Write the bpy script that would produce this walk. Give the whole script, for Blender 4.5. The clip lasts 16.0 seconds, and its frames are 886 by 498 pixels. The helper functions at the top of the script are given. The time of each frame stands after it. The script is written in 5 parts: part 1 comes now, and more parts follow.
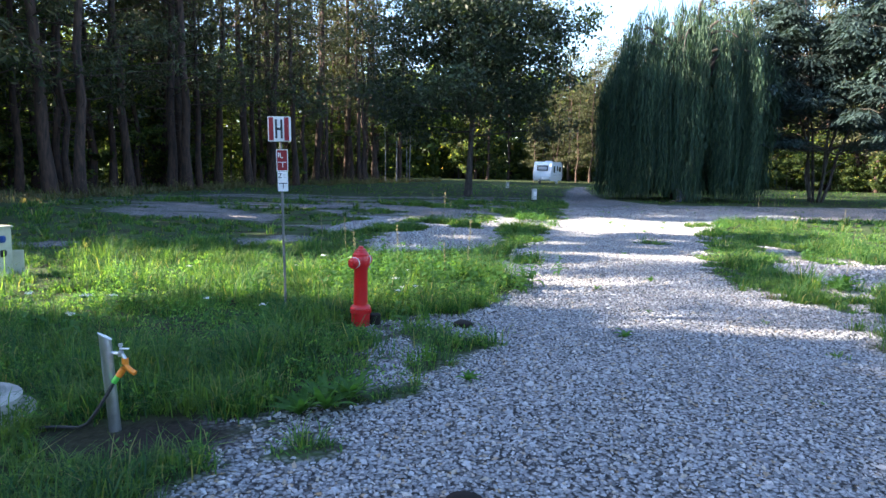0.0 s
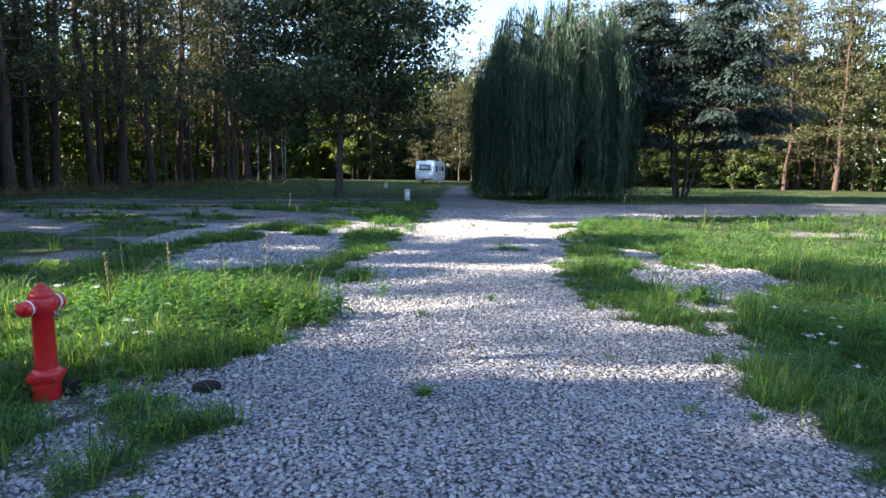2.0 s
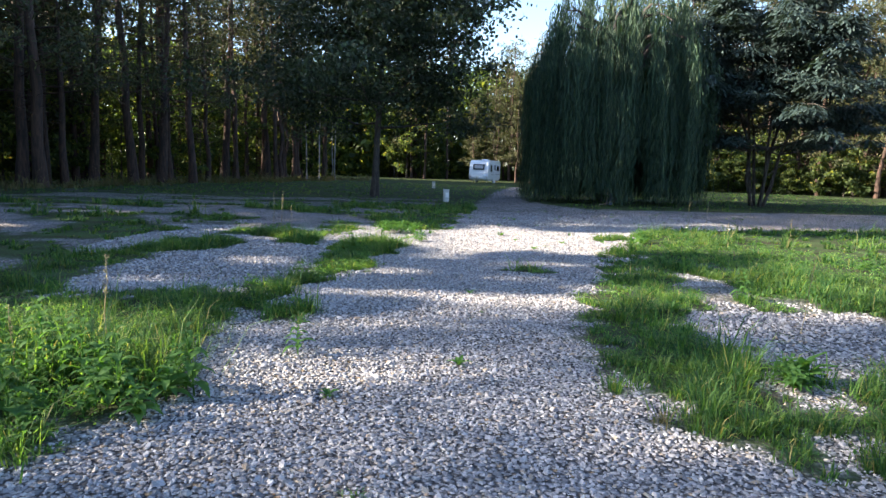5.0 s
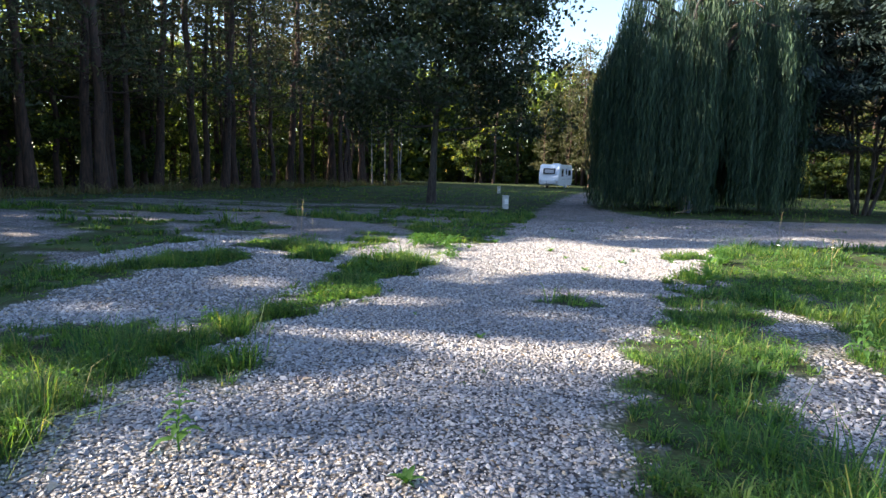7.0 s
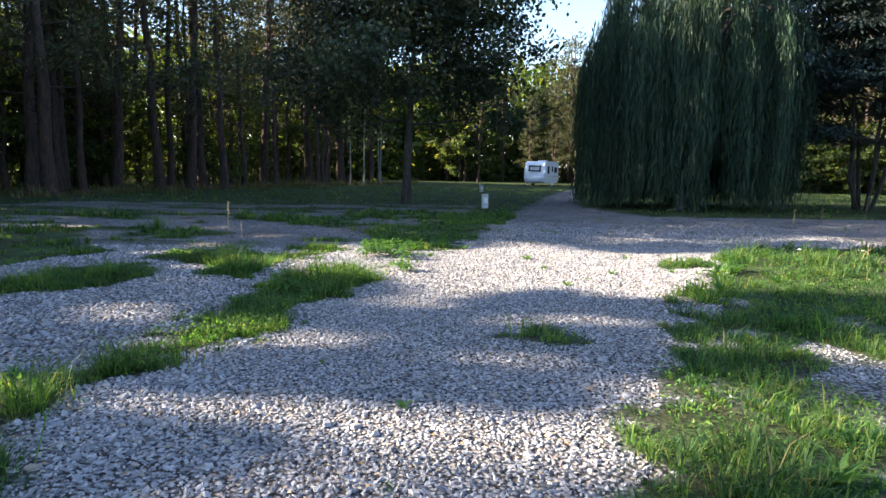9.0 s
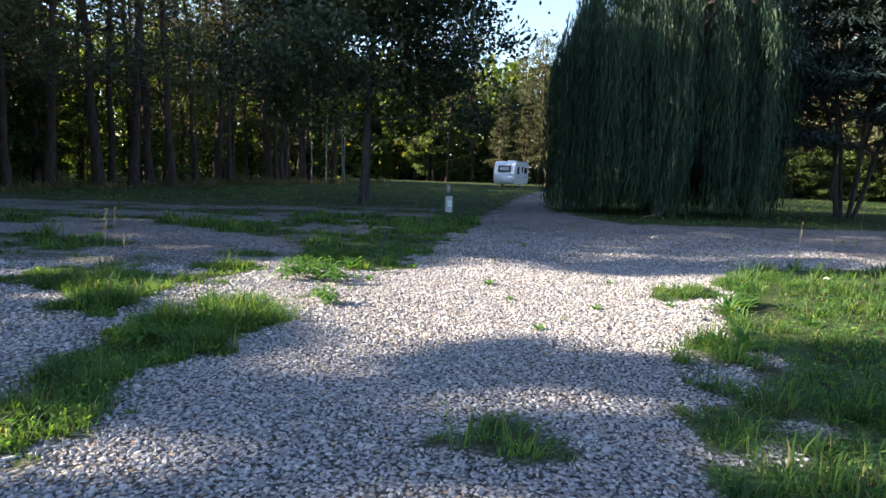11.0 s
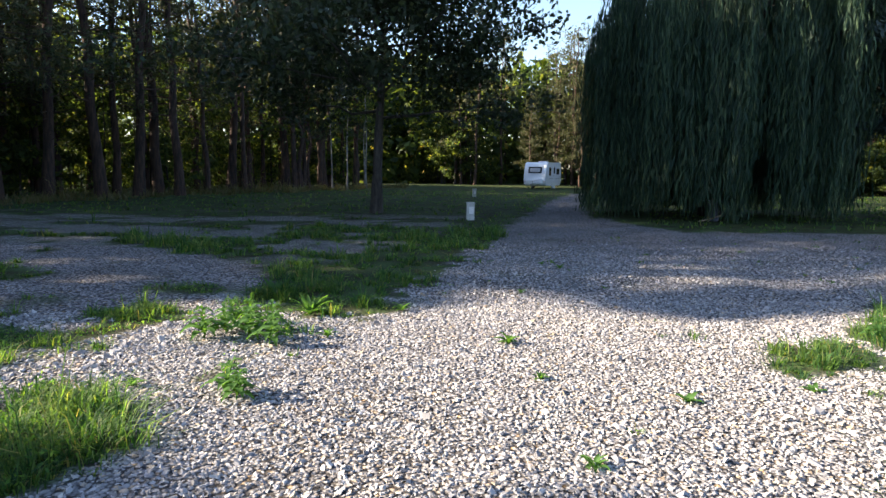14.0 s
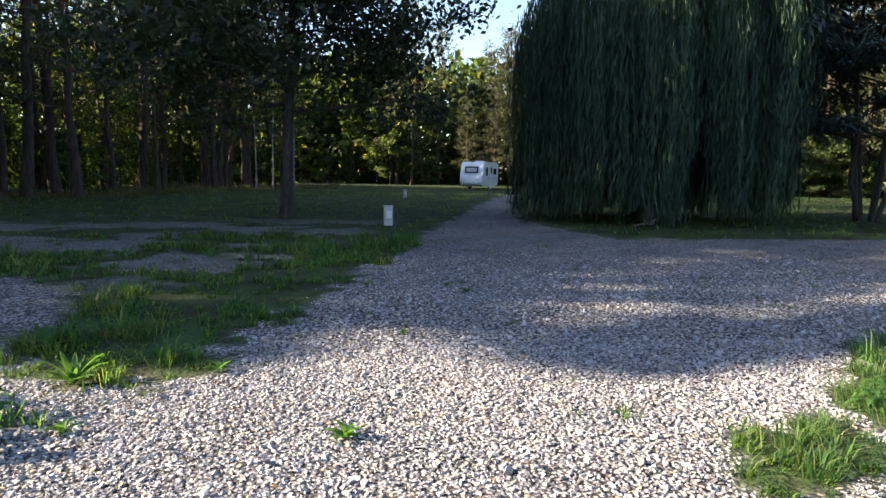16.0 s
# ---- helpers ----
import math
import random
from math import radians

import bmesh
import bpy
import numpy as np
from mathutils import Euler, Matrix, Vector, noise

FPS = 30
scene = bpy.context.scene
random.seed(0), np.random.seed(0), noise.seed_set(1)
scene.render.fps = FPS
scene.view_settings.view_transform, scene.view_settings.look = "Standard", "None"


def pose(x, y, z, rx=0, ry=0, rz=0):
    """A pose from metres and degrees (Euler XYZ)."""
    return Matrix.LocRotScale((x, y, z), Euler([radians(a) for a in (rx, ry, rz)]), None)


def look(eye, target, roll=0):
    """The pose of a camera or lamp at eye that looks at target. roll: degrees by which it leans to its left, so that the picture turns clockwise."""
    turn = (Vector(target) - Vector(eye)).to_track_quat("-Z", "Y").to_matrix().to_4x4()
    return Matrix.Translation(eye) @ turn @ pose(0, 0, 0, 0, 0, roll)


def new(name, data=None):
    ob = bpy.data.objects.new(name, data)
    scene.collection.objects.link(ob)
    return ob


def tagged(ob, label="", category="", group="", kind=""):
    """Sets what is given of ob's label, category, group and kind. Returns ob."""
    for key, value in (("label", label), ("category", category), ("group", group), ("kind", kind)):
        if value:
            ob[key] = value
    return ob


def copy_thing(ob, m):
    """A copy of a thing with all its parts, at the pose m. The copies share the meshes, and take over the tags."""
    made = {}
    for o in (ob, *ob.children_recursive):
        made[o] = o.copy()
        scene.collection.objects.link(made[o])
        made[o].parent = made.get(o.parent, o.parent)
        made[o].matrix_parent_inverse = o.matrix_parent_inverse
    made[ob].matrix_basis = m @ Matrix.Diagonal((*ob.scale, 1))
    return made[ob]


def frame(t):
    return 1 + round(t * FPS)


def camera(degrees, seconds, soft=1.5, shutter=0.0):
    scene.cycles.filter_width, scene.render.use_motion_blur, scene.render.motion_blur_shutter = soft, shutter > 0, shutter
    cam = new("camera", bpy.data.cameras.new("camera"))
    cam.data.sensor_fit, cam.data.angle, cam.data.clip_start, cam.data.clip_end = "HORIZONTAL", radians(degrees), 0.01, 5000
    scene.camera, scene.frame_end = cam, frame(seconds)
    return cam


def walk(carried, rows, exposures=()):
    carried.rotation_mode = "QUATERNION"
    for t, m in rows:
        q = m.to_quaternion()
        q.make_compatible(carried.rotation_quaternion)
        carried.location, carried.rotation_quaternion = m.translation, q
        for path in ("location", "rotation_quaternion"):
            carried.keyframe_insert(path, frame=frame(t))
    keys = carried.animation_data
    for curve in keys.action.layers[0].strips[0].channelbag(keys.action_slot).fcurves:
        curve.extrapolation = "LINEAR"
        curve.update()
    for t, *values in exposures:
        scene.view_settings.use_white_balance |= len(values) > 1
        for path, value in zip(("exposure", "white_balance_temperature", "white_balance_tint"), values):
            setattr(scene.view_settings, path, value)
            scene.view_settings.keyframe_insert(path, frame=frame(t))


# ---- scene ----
cam = camera(69.8, 16.0)
PATH = [
    (0, (-0.405, -0.483, 1.703), (-0.371, 1.499, 1.436), 1.2),
    (0.4, (-0.146, -0.159, 1.692), (-0.068, 1.823, 1.436), 1.4),
    (0.5, (-0.081, -0.083, 1.692), (0.008, 1.899, 1.433), 1.2),
    (1, (0.23, 0.308, 1.698), (0.38, 2.285, 1.44), 1.0),
    (1.5, (0.509, 0.774, 1.717), (0.773, 2.738, 1.45), 1.0),
    (2, (0.825, 1.236, 1.701), (1.192, 3.185, 1.439), 0.9),
    (2.5, (1.054, 1.711, 1.682), (1.472, 3.649, 1.421), 1.6),
    (3, (1.307, 2.161, 1.681), (1.739, 4.097, 1.427), 1.4),
    (3.5, (1.598, 2.587, 1.684), (2.031, 4.523, 1.426), 1.2),
    (4, (1.87, 3.024, 1.685), (2.285, 4.963, 1.43), 1.0),
    (4.5, (2.105, 3.46, 1.658), (2.527, 5.398, 1.4), 2.0),
    (5, (2.295, 3.897, 1.64), (2.47, 5.871, 1.374), 1.8),
    (5.2, (2.341, 4.091, 1.639), (2.43, 6.072, 1.374), 1.5),
    (7.3, (3.276, 6.035, 1.671), (3.169, 8.015, 1.412), 1.1),
    (7.5, (3.341, 6.229, 1.661), (3.192, 8.206, 1.402), 0.7),
    (8, (3.439, 6.737, 1.644), (3.277, 8.713, 1.38), 1.3),
    (8.5, (3.589, 7.309, 1.593), (3.504, 9.29, 1.33), 0.7),
    (9, (3.643, 7.862, 1.569), (3.619, 9.845, 1.308), 1.0),
    (9.5, (3.722, 8.427, 1.583), (3.833, 10.407, 1.328), 1.1),
    (11.8, (4.067, 10.852, 1.614), (4.107, 12.834, 1.347), 1.8),
    (12, (4.069, 11.042, 1.599), (4.085, 13.025, 1.335), 0.9),
    (12.5, (4.151, 11.536, 1.592), (4.083, 13.519, 1.342), 0.8),
    (13, (4.169, 12.022, 1.584), (4.139, 14.006, 1.333), 1.2),
    (13.5, (4.25, 12.536, 1.57), (4.253, 14.519, 1.311), 1.1),
    (14, (4.439, 13.035, 1.559), (4.408, 15.018, 1.304), 0.7),
    (14.5, (4.658, 13.562, 1.562), (4.686, 15.546, 1.309), 0.7),
    (15, (4.92, 14.037, 1.55), (5.004, 16.02, 1.306), 0.5),
    (15.5, (5.092, 14.495, 1.556), (5.207, 16.476, 1.309), 0.4),
    (16, (5.23, 15.02, 1.569), (5.376, 16.999, 1.315), 0.9),
]
EXPOSURES = [(0.0, 3.12, 5950, 12), (2.0, 2.84, 6000, 12), (4.0, 2.66, 6100, 12), (7.0, 2.66, 6250, 13), (9.5, 2.62, 6300, 13), (13.0, 2.36, 6400, 13), (16.0, 2.38, 6550, 14)]
walk(cam, [(t, look(eye, target, roll)) for t, eye, target, roll in PATH], EXPOSURES)

# ---- world, sun ----
SUN_TO = Vector((-0.915, 0.0, 0.40)).normalized()
world = bpy.data.worlds.new("sky_world")
scene.world = world
world.use_nodes = True
wn, wl = world.node_tree.nodes, world.node_tree.links
sky = wn.new("ShaderNodeTexSky")
sky.sky_type = "NISHITA"
sky.sun_disc = False
sky.sun_elevation = math.asin(SUN_TO.z)
sky.sun_rotation = math.atan2(SUN_TO.x, SUN_TO.y)
sky.air_density, sky.dust_density, sky.ozone_density = 1.0, 0.9, 1.6
wn["Background"].inputs["Strength"].default_value = 0.075
wl.new(sky.outputs[0], wn["Background"].inputs["Color"])
sun = new("sun", bpy.data.lights.new("sun", "SUN"))
sun.data.energy, sun.data.angle, sun.data.color = 5.0, radians(0.6), (1.0, 0.84, 0.62)
sun.matrix_world = look(SUN_TO * 60, (0, 0, 0))

# ---- materials ----


def material(name, rough=0.6, metal=0.0):
    m = bpy.data.materials.new(name)
    m.use_nodes = True
    b = m.node_tree.nodes["Principled BSDF"]
    b.inputs["Roughness"].default_value, b.inputs["Metallic"].default_value = rough, metal
    return m, m.node_tree.nodes, m.node_tree.links, b


def ramp(nodes, stops):
    r = nodes.new("ShaderNodeValToRGB")
    while len(r.color_ramp.elements) < len(stops):
        r.color_ramp.elements.new(0.5)
    for e, (p, c) in zip(r.color_ramp.elements, stops):
        e.position, e.color = p, (*c, 1)
    return r


def noise_node(nodes, links, scale, detail=4.0, coords=None):
    n = nodes.new("ShaderNodeTexNoise")
    n.inputs["Scale"].default_value, n.inputs["Detail"].default_value = scale, detail
    if coords:
        links.new(coords, n.inputs["Vector"])
    return n


def surface(name, base, dark, scale=6.0, rough=0.6, metal=0.0, bump=0.15, fine=60.0):
    """Two-tone worn surface with large stains and a fine grain."""
    m, n, l, b = material(name, rough, metal)
    co = n.new("ShaderNodeTexCoord").outputs["Object"]
    a, f = noise_node(n, l, scale, 5, co), noise_node(n, l, fine, 3, co)
    mix = n.new("ShaderNodeMath")
    mix.operation = "MULTIPLY_ADD"
    mix.inputs[1].default_value = 0.3
    l.new(f.outputs["Fac"], mix.inputs[0])
    l.new(a.outputs["Fac"], mix.inputs[2])
    r = ramp(n, [(0.4, dark), (0.75, base)])
    l.new(mix.outputs[0], r.inputs[0])
    l.new(r.outputs[0], b.inputs["Base Color"])
    bp = n.new("ShaderNodeBump")
    bp.inputs["Strength"].default_value, bp.inputs["Distance"].default_value = bump, 0.01
    l.new(f.outputs["Fac"], bp.inputs["Height"])
    l.new(bp.outputs[0], b.inputs["Normal"])
    return m


def leaf_material(name, stops, through_light=0.35, rough=0.65, grain=(1, 1, 1), scale=0.6, dry=None):
    """Leaf colour varied leaf by leaf, with light passing through the blade."""
    m, n, l, b = material(name, rough)
    geo = n.new("ShaderNodeNewGeometry")
    r = ramp(n, stops)
    l.new(geo.outputs["Random Per Island"], r.inputs[0])
    mp = n.new("ShaderNodeMapping")
    mp.inputs["Scale"].default_value = grain
    l.new(n.new("ShaderNodeTexCoord").outputs["Object"], mp.inputs["Vector"])
    big = noise_node(n, l, scale, 3, mp.outputs[0])
    tone = r.outputs[0]
    if dry:
        pt = noise_node(n, l, 2.2, 4, mp.outputs[0])
        pr = ramp(n, [(0.5, (0, 0, 0)), (0.72, (0.75, 0.75, 0.75))])
        l.new(pt.outputs["Fac"], pr.inputs[0])
        md = n.new("ShaderNodeMixRGB")
        md.inputs[2].default_value = (*dry, 1)
        l.new(pr.outputs[0], md.inputs[0])
        l.new(tone, md.inputs[1])
        tone = md.outputs[0]
    hs = n.new("ShaderNodeHueSaturation")
    mr = n.new("ShaderNodeMapRange")
    mr.inputs["From Min"].default_value, mr.inputs["From Max"].default_value = 0.3, 0.7
    mr.inputs["To Min"].default_value, mr.inputs["To Max"].default_value = 0.65, 1.3
    l.new(big.outputs["Fac"], mr.inputs["Value"])
    l.new(mr.outputs[0], hs.inputs["Value"])
    l.new(tone, hs.inputs["Color"])
    l.new(hs.outputs[0], b.inputs["Base Color"])
    b.inputs["Specular IOR Level"].default_value = 0.28
    tr = n.new("ShaderNodeBsdfTranslucent")
    warm = n.new("ShaderNodeMixRGB")
    warm.blend_type = "MULTIPLY"
    warm.inputs[0].default_value = 1.0
    warm.inputs[2].default_value = (1.5, 1.45, 0.5, 1)
    l.new(hs.outputs[0], warm.inputs[1])
    l.new(warm.outputs[0], tr.inputs["Color"])
    mx = n.new("ShaderNodeMixShader")
    mx.inputs[0].default_value = through_light
    l.new(b.outputs[0], mx.inputs[1])
    l.new(tr.outputs[0], mx.inputs[2])
    l.new(mx.outputs[0], n["Material Output"].inputs["Surface"])
    return m


GRASS = leaf_material("grass_blade", [(0.0, (0.020, 0.066, 0.030)), (0.5, (0.052, 0.130, 0.044)), (0.88, (0.13, 0.235, 0.056)), (0.95, (0.18, 0.22, 0.075)), (1.0, (0.32, 0.28, 0.14))], 0.55, dry=(0.13, 0.20, 0.055), scale=1.1)
WEED = leaf_material("weed_leaf", [(0.0, (0.036, 0.100, 0.036)), (0.6, (0.080, 0.185, 0.050)), (1.0, (0.19, 0.32, 0.075))], 0.55, scale=1.4)
WILLOW = leaf_material("willow_leaf", [(0.0, (0.018, 0.042, 0.029)), (0.6, (0.032, 0.068, 0.042)), (1.0, (0.075, 0.118, 0.062))], 0.2, grain=(1, 1, 0.1), scale=1.6)
OAK = leaf_material("oak_leaf", [(0.0, (0.018, 0.029, 0.017)), (0.7, (0.031, 0.048, 0.025)), (1.0, (0.06, 0.085, 0.045))], 0.22, 0.5)
BLUE = leaf_material("feathery_leaf", [(0.0, (0.017, 0.032, 0.030)), (0.6, (0.027, 0.049, 0.047)), (1.0, (0.060, 0.090, 0.086))], 0.15)
NEEDLE = leaf_material("pine_needle", [(0.0, (0.026, 0.036, 0.016)), (0.6, (0.048, 0.06, 0.025)), (1.0, (0.11, 0.10, 0.045))], 0.2)
# the yellow end of this ramp paints sunlit specks into the wood
UNDER = leaf_material("undergrowth_leaf", [(0.0, (0.034, 0.056, 0.022)), (0.6, (0.062, 0.096, 0.034)), (0.85, (0.12, 0.165, 0.05)), (0.97, (0.17, 0.20, 0.055)), (1.0, (0.34, 0.27, 0.07))], 0.55)
PETAL = surface("white_petal", (0.8, 0.8, 0.76), (0.6, 0.6, 0.55), 30, 0.7)
STALK = surface("dry_stalk", (0.30, 0.24, 0.12), (0.16, 0.14, 0.06), 20, 0.8)
SEED = surface("brown_seed_head", (0.22, 0.19, 0.10), (0.13, 0.12, 0.06), 40, 0.9)


def stone_material():
    m, n, l, b = material("crushed_stone", 0.8)
    b.inputs["Specular IOR Level"].default_value = 0.25
    geo = n.new("ShaderNodeNewGeometry")
    r = ramp(n, [(0.0, (0.14, 0.14, 0.15)), (0.3, (0.27, 0.27, 0.285)), (0.7, (0.385, 0.385, 0.40)), (0.87, (0.45, 0.445, 0.45)), (0.93, (0.32, 0.25, 0.18)), (0.97, (0.42, 0.37, 0.30)), (1.0, (0.55, 0.53, 0.51))])
    l.new(geo.outputs["Random Per Island"], r.inputs[0])
    f = noise_node(n, l, 90, 3, n.new("ShaderNodeTexCoord").outputs["Object"])
    mx = n.new("ShaderNodeMixRGB")
    mx.blend_type = "MULTIPLY"
    mx.inputs[0].default_value = 0.5
    l.new(r.outputs[0], mx.inputs[1])
    l.new(f.outputs["Fac"], mx.inputs[2])
    g = n.new("ShaderNodeMixRGB")
    g.blend_type = "MULTIPLY"
    g.inputs[0].default_value = 1.0
    g.inputs[2].default_value = (1.25, 1.25, 1.25, 1)
    l.new(mx.outputs[0], g.inputs[1])
    l.new(g.outputs[0], b.inputs["Base Color"])
    return m


STONE = stone_material()


def ground_material():
    m, n, l, b = material("ground", 0.95)
    b.inputs["Specular IOR Level"].default_value = 0.1
    co = n.new("ShaderNodeTexCoord").outputs["Object"]
    at = n.new("ShaderNodeAttribute")
    at.attribute_name = "gravel"
    vo = n.new("ShaderNodeTexVoronoi")
    vo.inputs["Scale"].default_value = 30
    l.new(co, vo.inputs["Vector"])
    sep = n.new("ShaderNodeSeparateColor")
    l.new(vo.outputs["Color"], sep.inputs[0])
    gr = ramp(n, [(0.0, (0.14, 0.14, 0.15)), (0.35, (0.275, 0.275, 0.29)), (0.75, (0.385, 0.385, 0.40)), (0.93, (0.47, 0.46, 0.46)), (1.0, (0.42, 0.30, 0.17))])
    l.new(sep.outputs[0], gr.inputs[0])
    edge = ramp(n, [(0.0, (1, 1, 1)), (0.45, (0.85, 0.85, 0.85)), (0.8, (0.18, 0.175, 0.17))])
    sc = n.new("ShaderNodeMath")
    sc.operation = "MULTIPLY"
    sc.inputs[1].default_value = 1.2
    l.new(vo.outputs["Distance"], sc.inputs[0])
    l.new(sc.outputs[0], edge.inputs[0])
    gm = n.new("ShaderNodeMixRGB")
    gm.blend_type = "MULTIPLY"
    gm.inputs[0].default_value = 1.0
    l.new(gr.outputs[0], gm.inputs[1])
    l.new(edge.outputs[0], gm.inputs[2])
    dust = noise_node(n, l, 0.9, 5, co)
    dr = ramp(n, [(0.35, (0.86, 0.83, 0.80)), (0.65, (1.06, 1.05, 1.05))])
    l.new(dust.outputs["Fac"], dr.inputs[0])
    gd = n.new("ShaderNodeMixRGB")
    gd.blend_type = "MULTIPLY"
    gd.inputs[0].default_value = 1.0
    l.new(gm.outputs[0], gd.inputs[1])
    l.new(dr.outputs[0], gd.inputs[2])
    t1, t2 = noise_node(n, l, 1.3, 6, co), noise_node(n, l, 22, 4, co)
    ad = n.new("ShaderNodeMath")
    ad.operation = "MULTIPLY_ADD"
    ad.inputs[1].default_value = 0.5
    l.new(t2.outputs["Fac"], ad.inputs[0])
    l.new(t1.outputs["Fac"], ad.inputs[2])
    turf = ramp(n, [(0.5, (0.030, 0.026, 0.017)), (0.7, (0.034, 0.044, 0.019)), (0.92, (0.048, 0.082, 0.028))])
    l.new(ad.outputs[0], turf.inputs[0])
    mx = n.new("ShaderNodeMixRGB")
    l.new(at.outputs["Fac"], mx.inputs[0])
    l.new(turf.outputs[0], mx.inputs[1])
    l.new(gd.outputs[0], mx.inputs[2])
    so = n.new("ShaderNodeAttribute")
    so.attribute_name = "soil"
    earth = ramp(n, [(0.35, (0.012, 0.010, 0.008)), (0.7, (0.035, 0.028, 0.022))])
    l.new(t2.outputs["Fac"], earth.inputs[0])
    ms = n.new("ShaderNodeMixRGB")
    l.new(so.outputs["Fac"], ms.inputs[0])
    l.new(mx.outputs[0], ms.inputs[1])
    l.new(earth.outputs[0], ms.inputs[2])
    l.new(ms.outputs[0], b.inputs["Base Color"])
    bp = n.new("ShaderNodeBump")
    bp.invert = True
    bp.inputs["Strength"].default_value, bp.inputs["Distance"].default_value = 0.9, 0.03
    l.new(vo.outputs["Distance"], bp.inputs["Height"])
    rel = n.new("ShaderNodeMath")
    rel.operation = "MULTIPLY"
    rel.inputs[1].default_value = 0.9
    l.new(at.outputs["Fac"], rel.inputs[0])
    l.new(rel.outputs[0], bp.inputs["Strength"])
    bt = n.new("ShaderNodeBump")
    bt.inputs["Strength"].default_value, bt.inputs["Distance"].default_value = 0.7, 0.04
    l.new(t2.outputs["Fac"], bt.inputs["Height"])
    l.new(bp.outputs[0], bt.inputs["Normal"])
    l.new(bt.outputs[0], b.inputs["Normal"])
    return m


GROUND = ground_material()


def bark(name, low, high, scale=9.0):
    m, n, l, b = material(name, 0.9)
    co = n.new("ShaderNodeTexCoord").outputs["Object"]
    mp = n.new("ShaderNodeMapping")
    mp.inputs["Scale"].default_value = (1, 1, 0.22)
    l.new(co, mp.inputs["Vector"])
    a = noise_node(n, l, scale, 6, mp.outputs[0])
    r = ramp(n, [(0.35, low), (0.65, high)])
    l.new(a.outputs["Fac"], r.inputs[0])
    l.new(r.outputs[0], b.inputs["Base Color"])
    bp = n.new("ShaderNodeBump")
    bp.inputs["Strength"].default_value, bp.inputs["Distance"].default_value = 0.8, 0.03
    l.new(a.outputs["Fac"], bp.inputs["Height"])
    l.new(bp.outputs[0], b.inputs["Normal"])
    return m


PINE_BARK = bark("pine_bark", (0.018, 0.013, 0.011), (0.078, 0.043, 0.030))
OAK_BARK = bark("oak_bark", (0.022, 0.019, 0.017), (0.07, 0.058, 0.05), 14)
BIRCH_BARK = bark("birch_bark", (0.12, 0.11, 0.10), (0.30, 0.285, 0.265), 5)
RED = surface("red_paint", (0.52, 0.012, 0.015), (0.40, 0.010, 0.012), 8, 0.35, 0, 0.05)
RED_SIGN = surface("red_sign_film", (0.25, 0.008, 0.018), (0.19, 0.007, 0.014), 8, 0.4, 0, 0.03)
WHITE_SIGN = surface("white_sign_film", (0.80, 0.80, 0.80), (0.66, 0.67, 0.68), 10, 0.4, 0, 0.03)
BLACK_SIGN = surface("black_print", (0.03, 0.03, 0.04), (0.02, 0.02, 0.025), 10, 0.5, 0, 0.03)
POST = surface("weathered_post", (0.17, 0.17, 0.17), (0.10, 0.10, 0.10), 12, 0.6, 0.3, 0.08)
ZINC = surface("galvanised_steel", (0.45, 0.46, 0.47), (0.30, 0.31, 0.32), 12, 0.45, 0.8, 0.08)
STEEL = surface("brushed_steel", (0.62, 0.63, 0.65), (0.46, 0.47, 0.49), 14, 0.3, 0.9, 0.05)
ORANGE = surface("orange_plastic", (0.75, 0.24, 0.02), (0.62, 0.18, 0.02), 20, 0.4, 0, 0.03)
LIME = surface("green_plastic", (0.12, 0.55, 0.08), (0.09, 0.42, 0.06), 20, 0.4, 0, 0.03)
RUBBER = surface("black_rubber", (0.03, 0.03, 0.032), (0.018, 0.018, 0.02), 20, 0.6)
CONCRETE = surface("pale_concrete", (0.36, 0.345, 0.31), (0.21, 0.20, 0.18), 7, 0.9, 0, 0.3)
CREAM = surface("cream_plastic", (0.50, 0.49, 0.36), (0.38, 0.37, 0.27), 5, 0.5)
GREYBOX = surface("pale_grey_plastic", (0.52, 0.53, 0.52), (0.38, 0.39, 0.39), 5, 0.6)
BLUEPL = surface("blue_socket_plastic", (0.03, 0.08, 0.30), (0.02, 0.05, 0.2), 20, 0.4)
IRON = surface("black_cast_iron", (0.022, 0.017, 0.015), (0.012, 0.010, 0.009), 25, 0.8, 0.0)
IRON.node_tree.nodes["Principled BSDF"].inputs["Specular IOR Level"].default_value = 0.12
SHELL = surface("white_caravan_shell", (0.80, 0.83, 0.86), (0.73, 0.76, 0.80), 2, 0.3, 0, 0.02)
GLASS = surface("tinted_window", (0.035, 0.04, 0.045), (0.025, 0.03, 0.035), 3, 0.08, 0, 0.0)
BLIND = surface("grey_blind", (0.45, 0.46, 0.48), (0.38, 0.39, 0.41), 3, 0.6)
BLUEGREY = surface("blue_grey_plastic", (0.13, 0.15, 0.22), (0.09, 0.10, 0.15), 4, 0.5)
WOOD = surface("weathered_wood", (0.36, 0.28, 0.19), (0.22, 0.17, 0.12), 12, 0.85, 0, 0.3)

# ---- mesh helpers ----


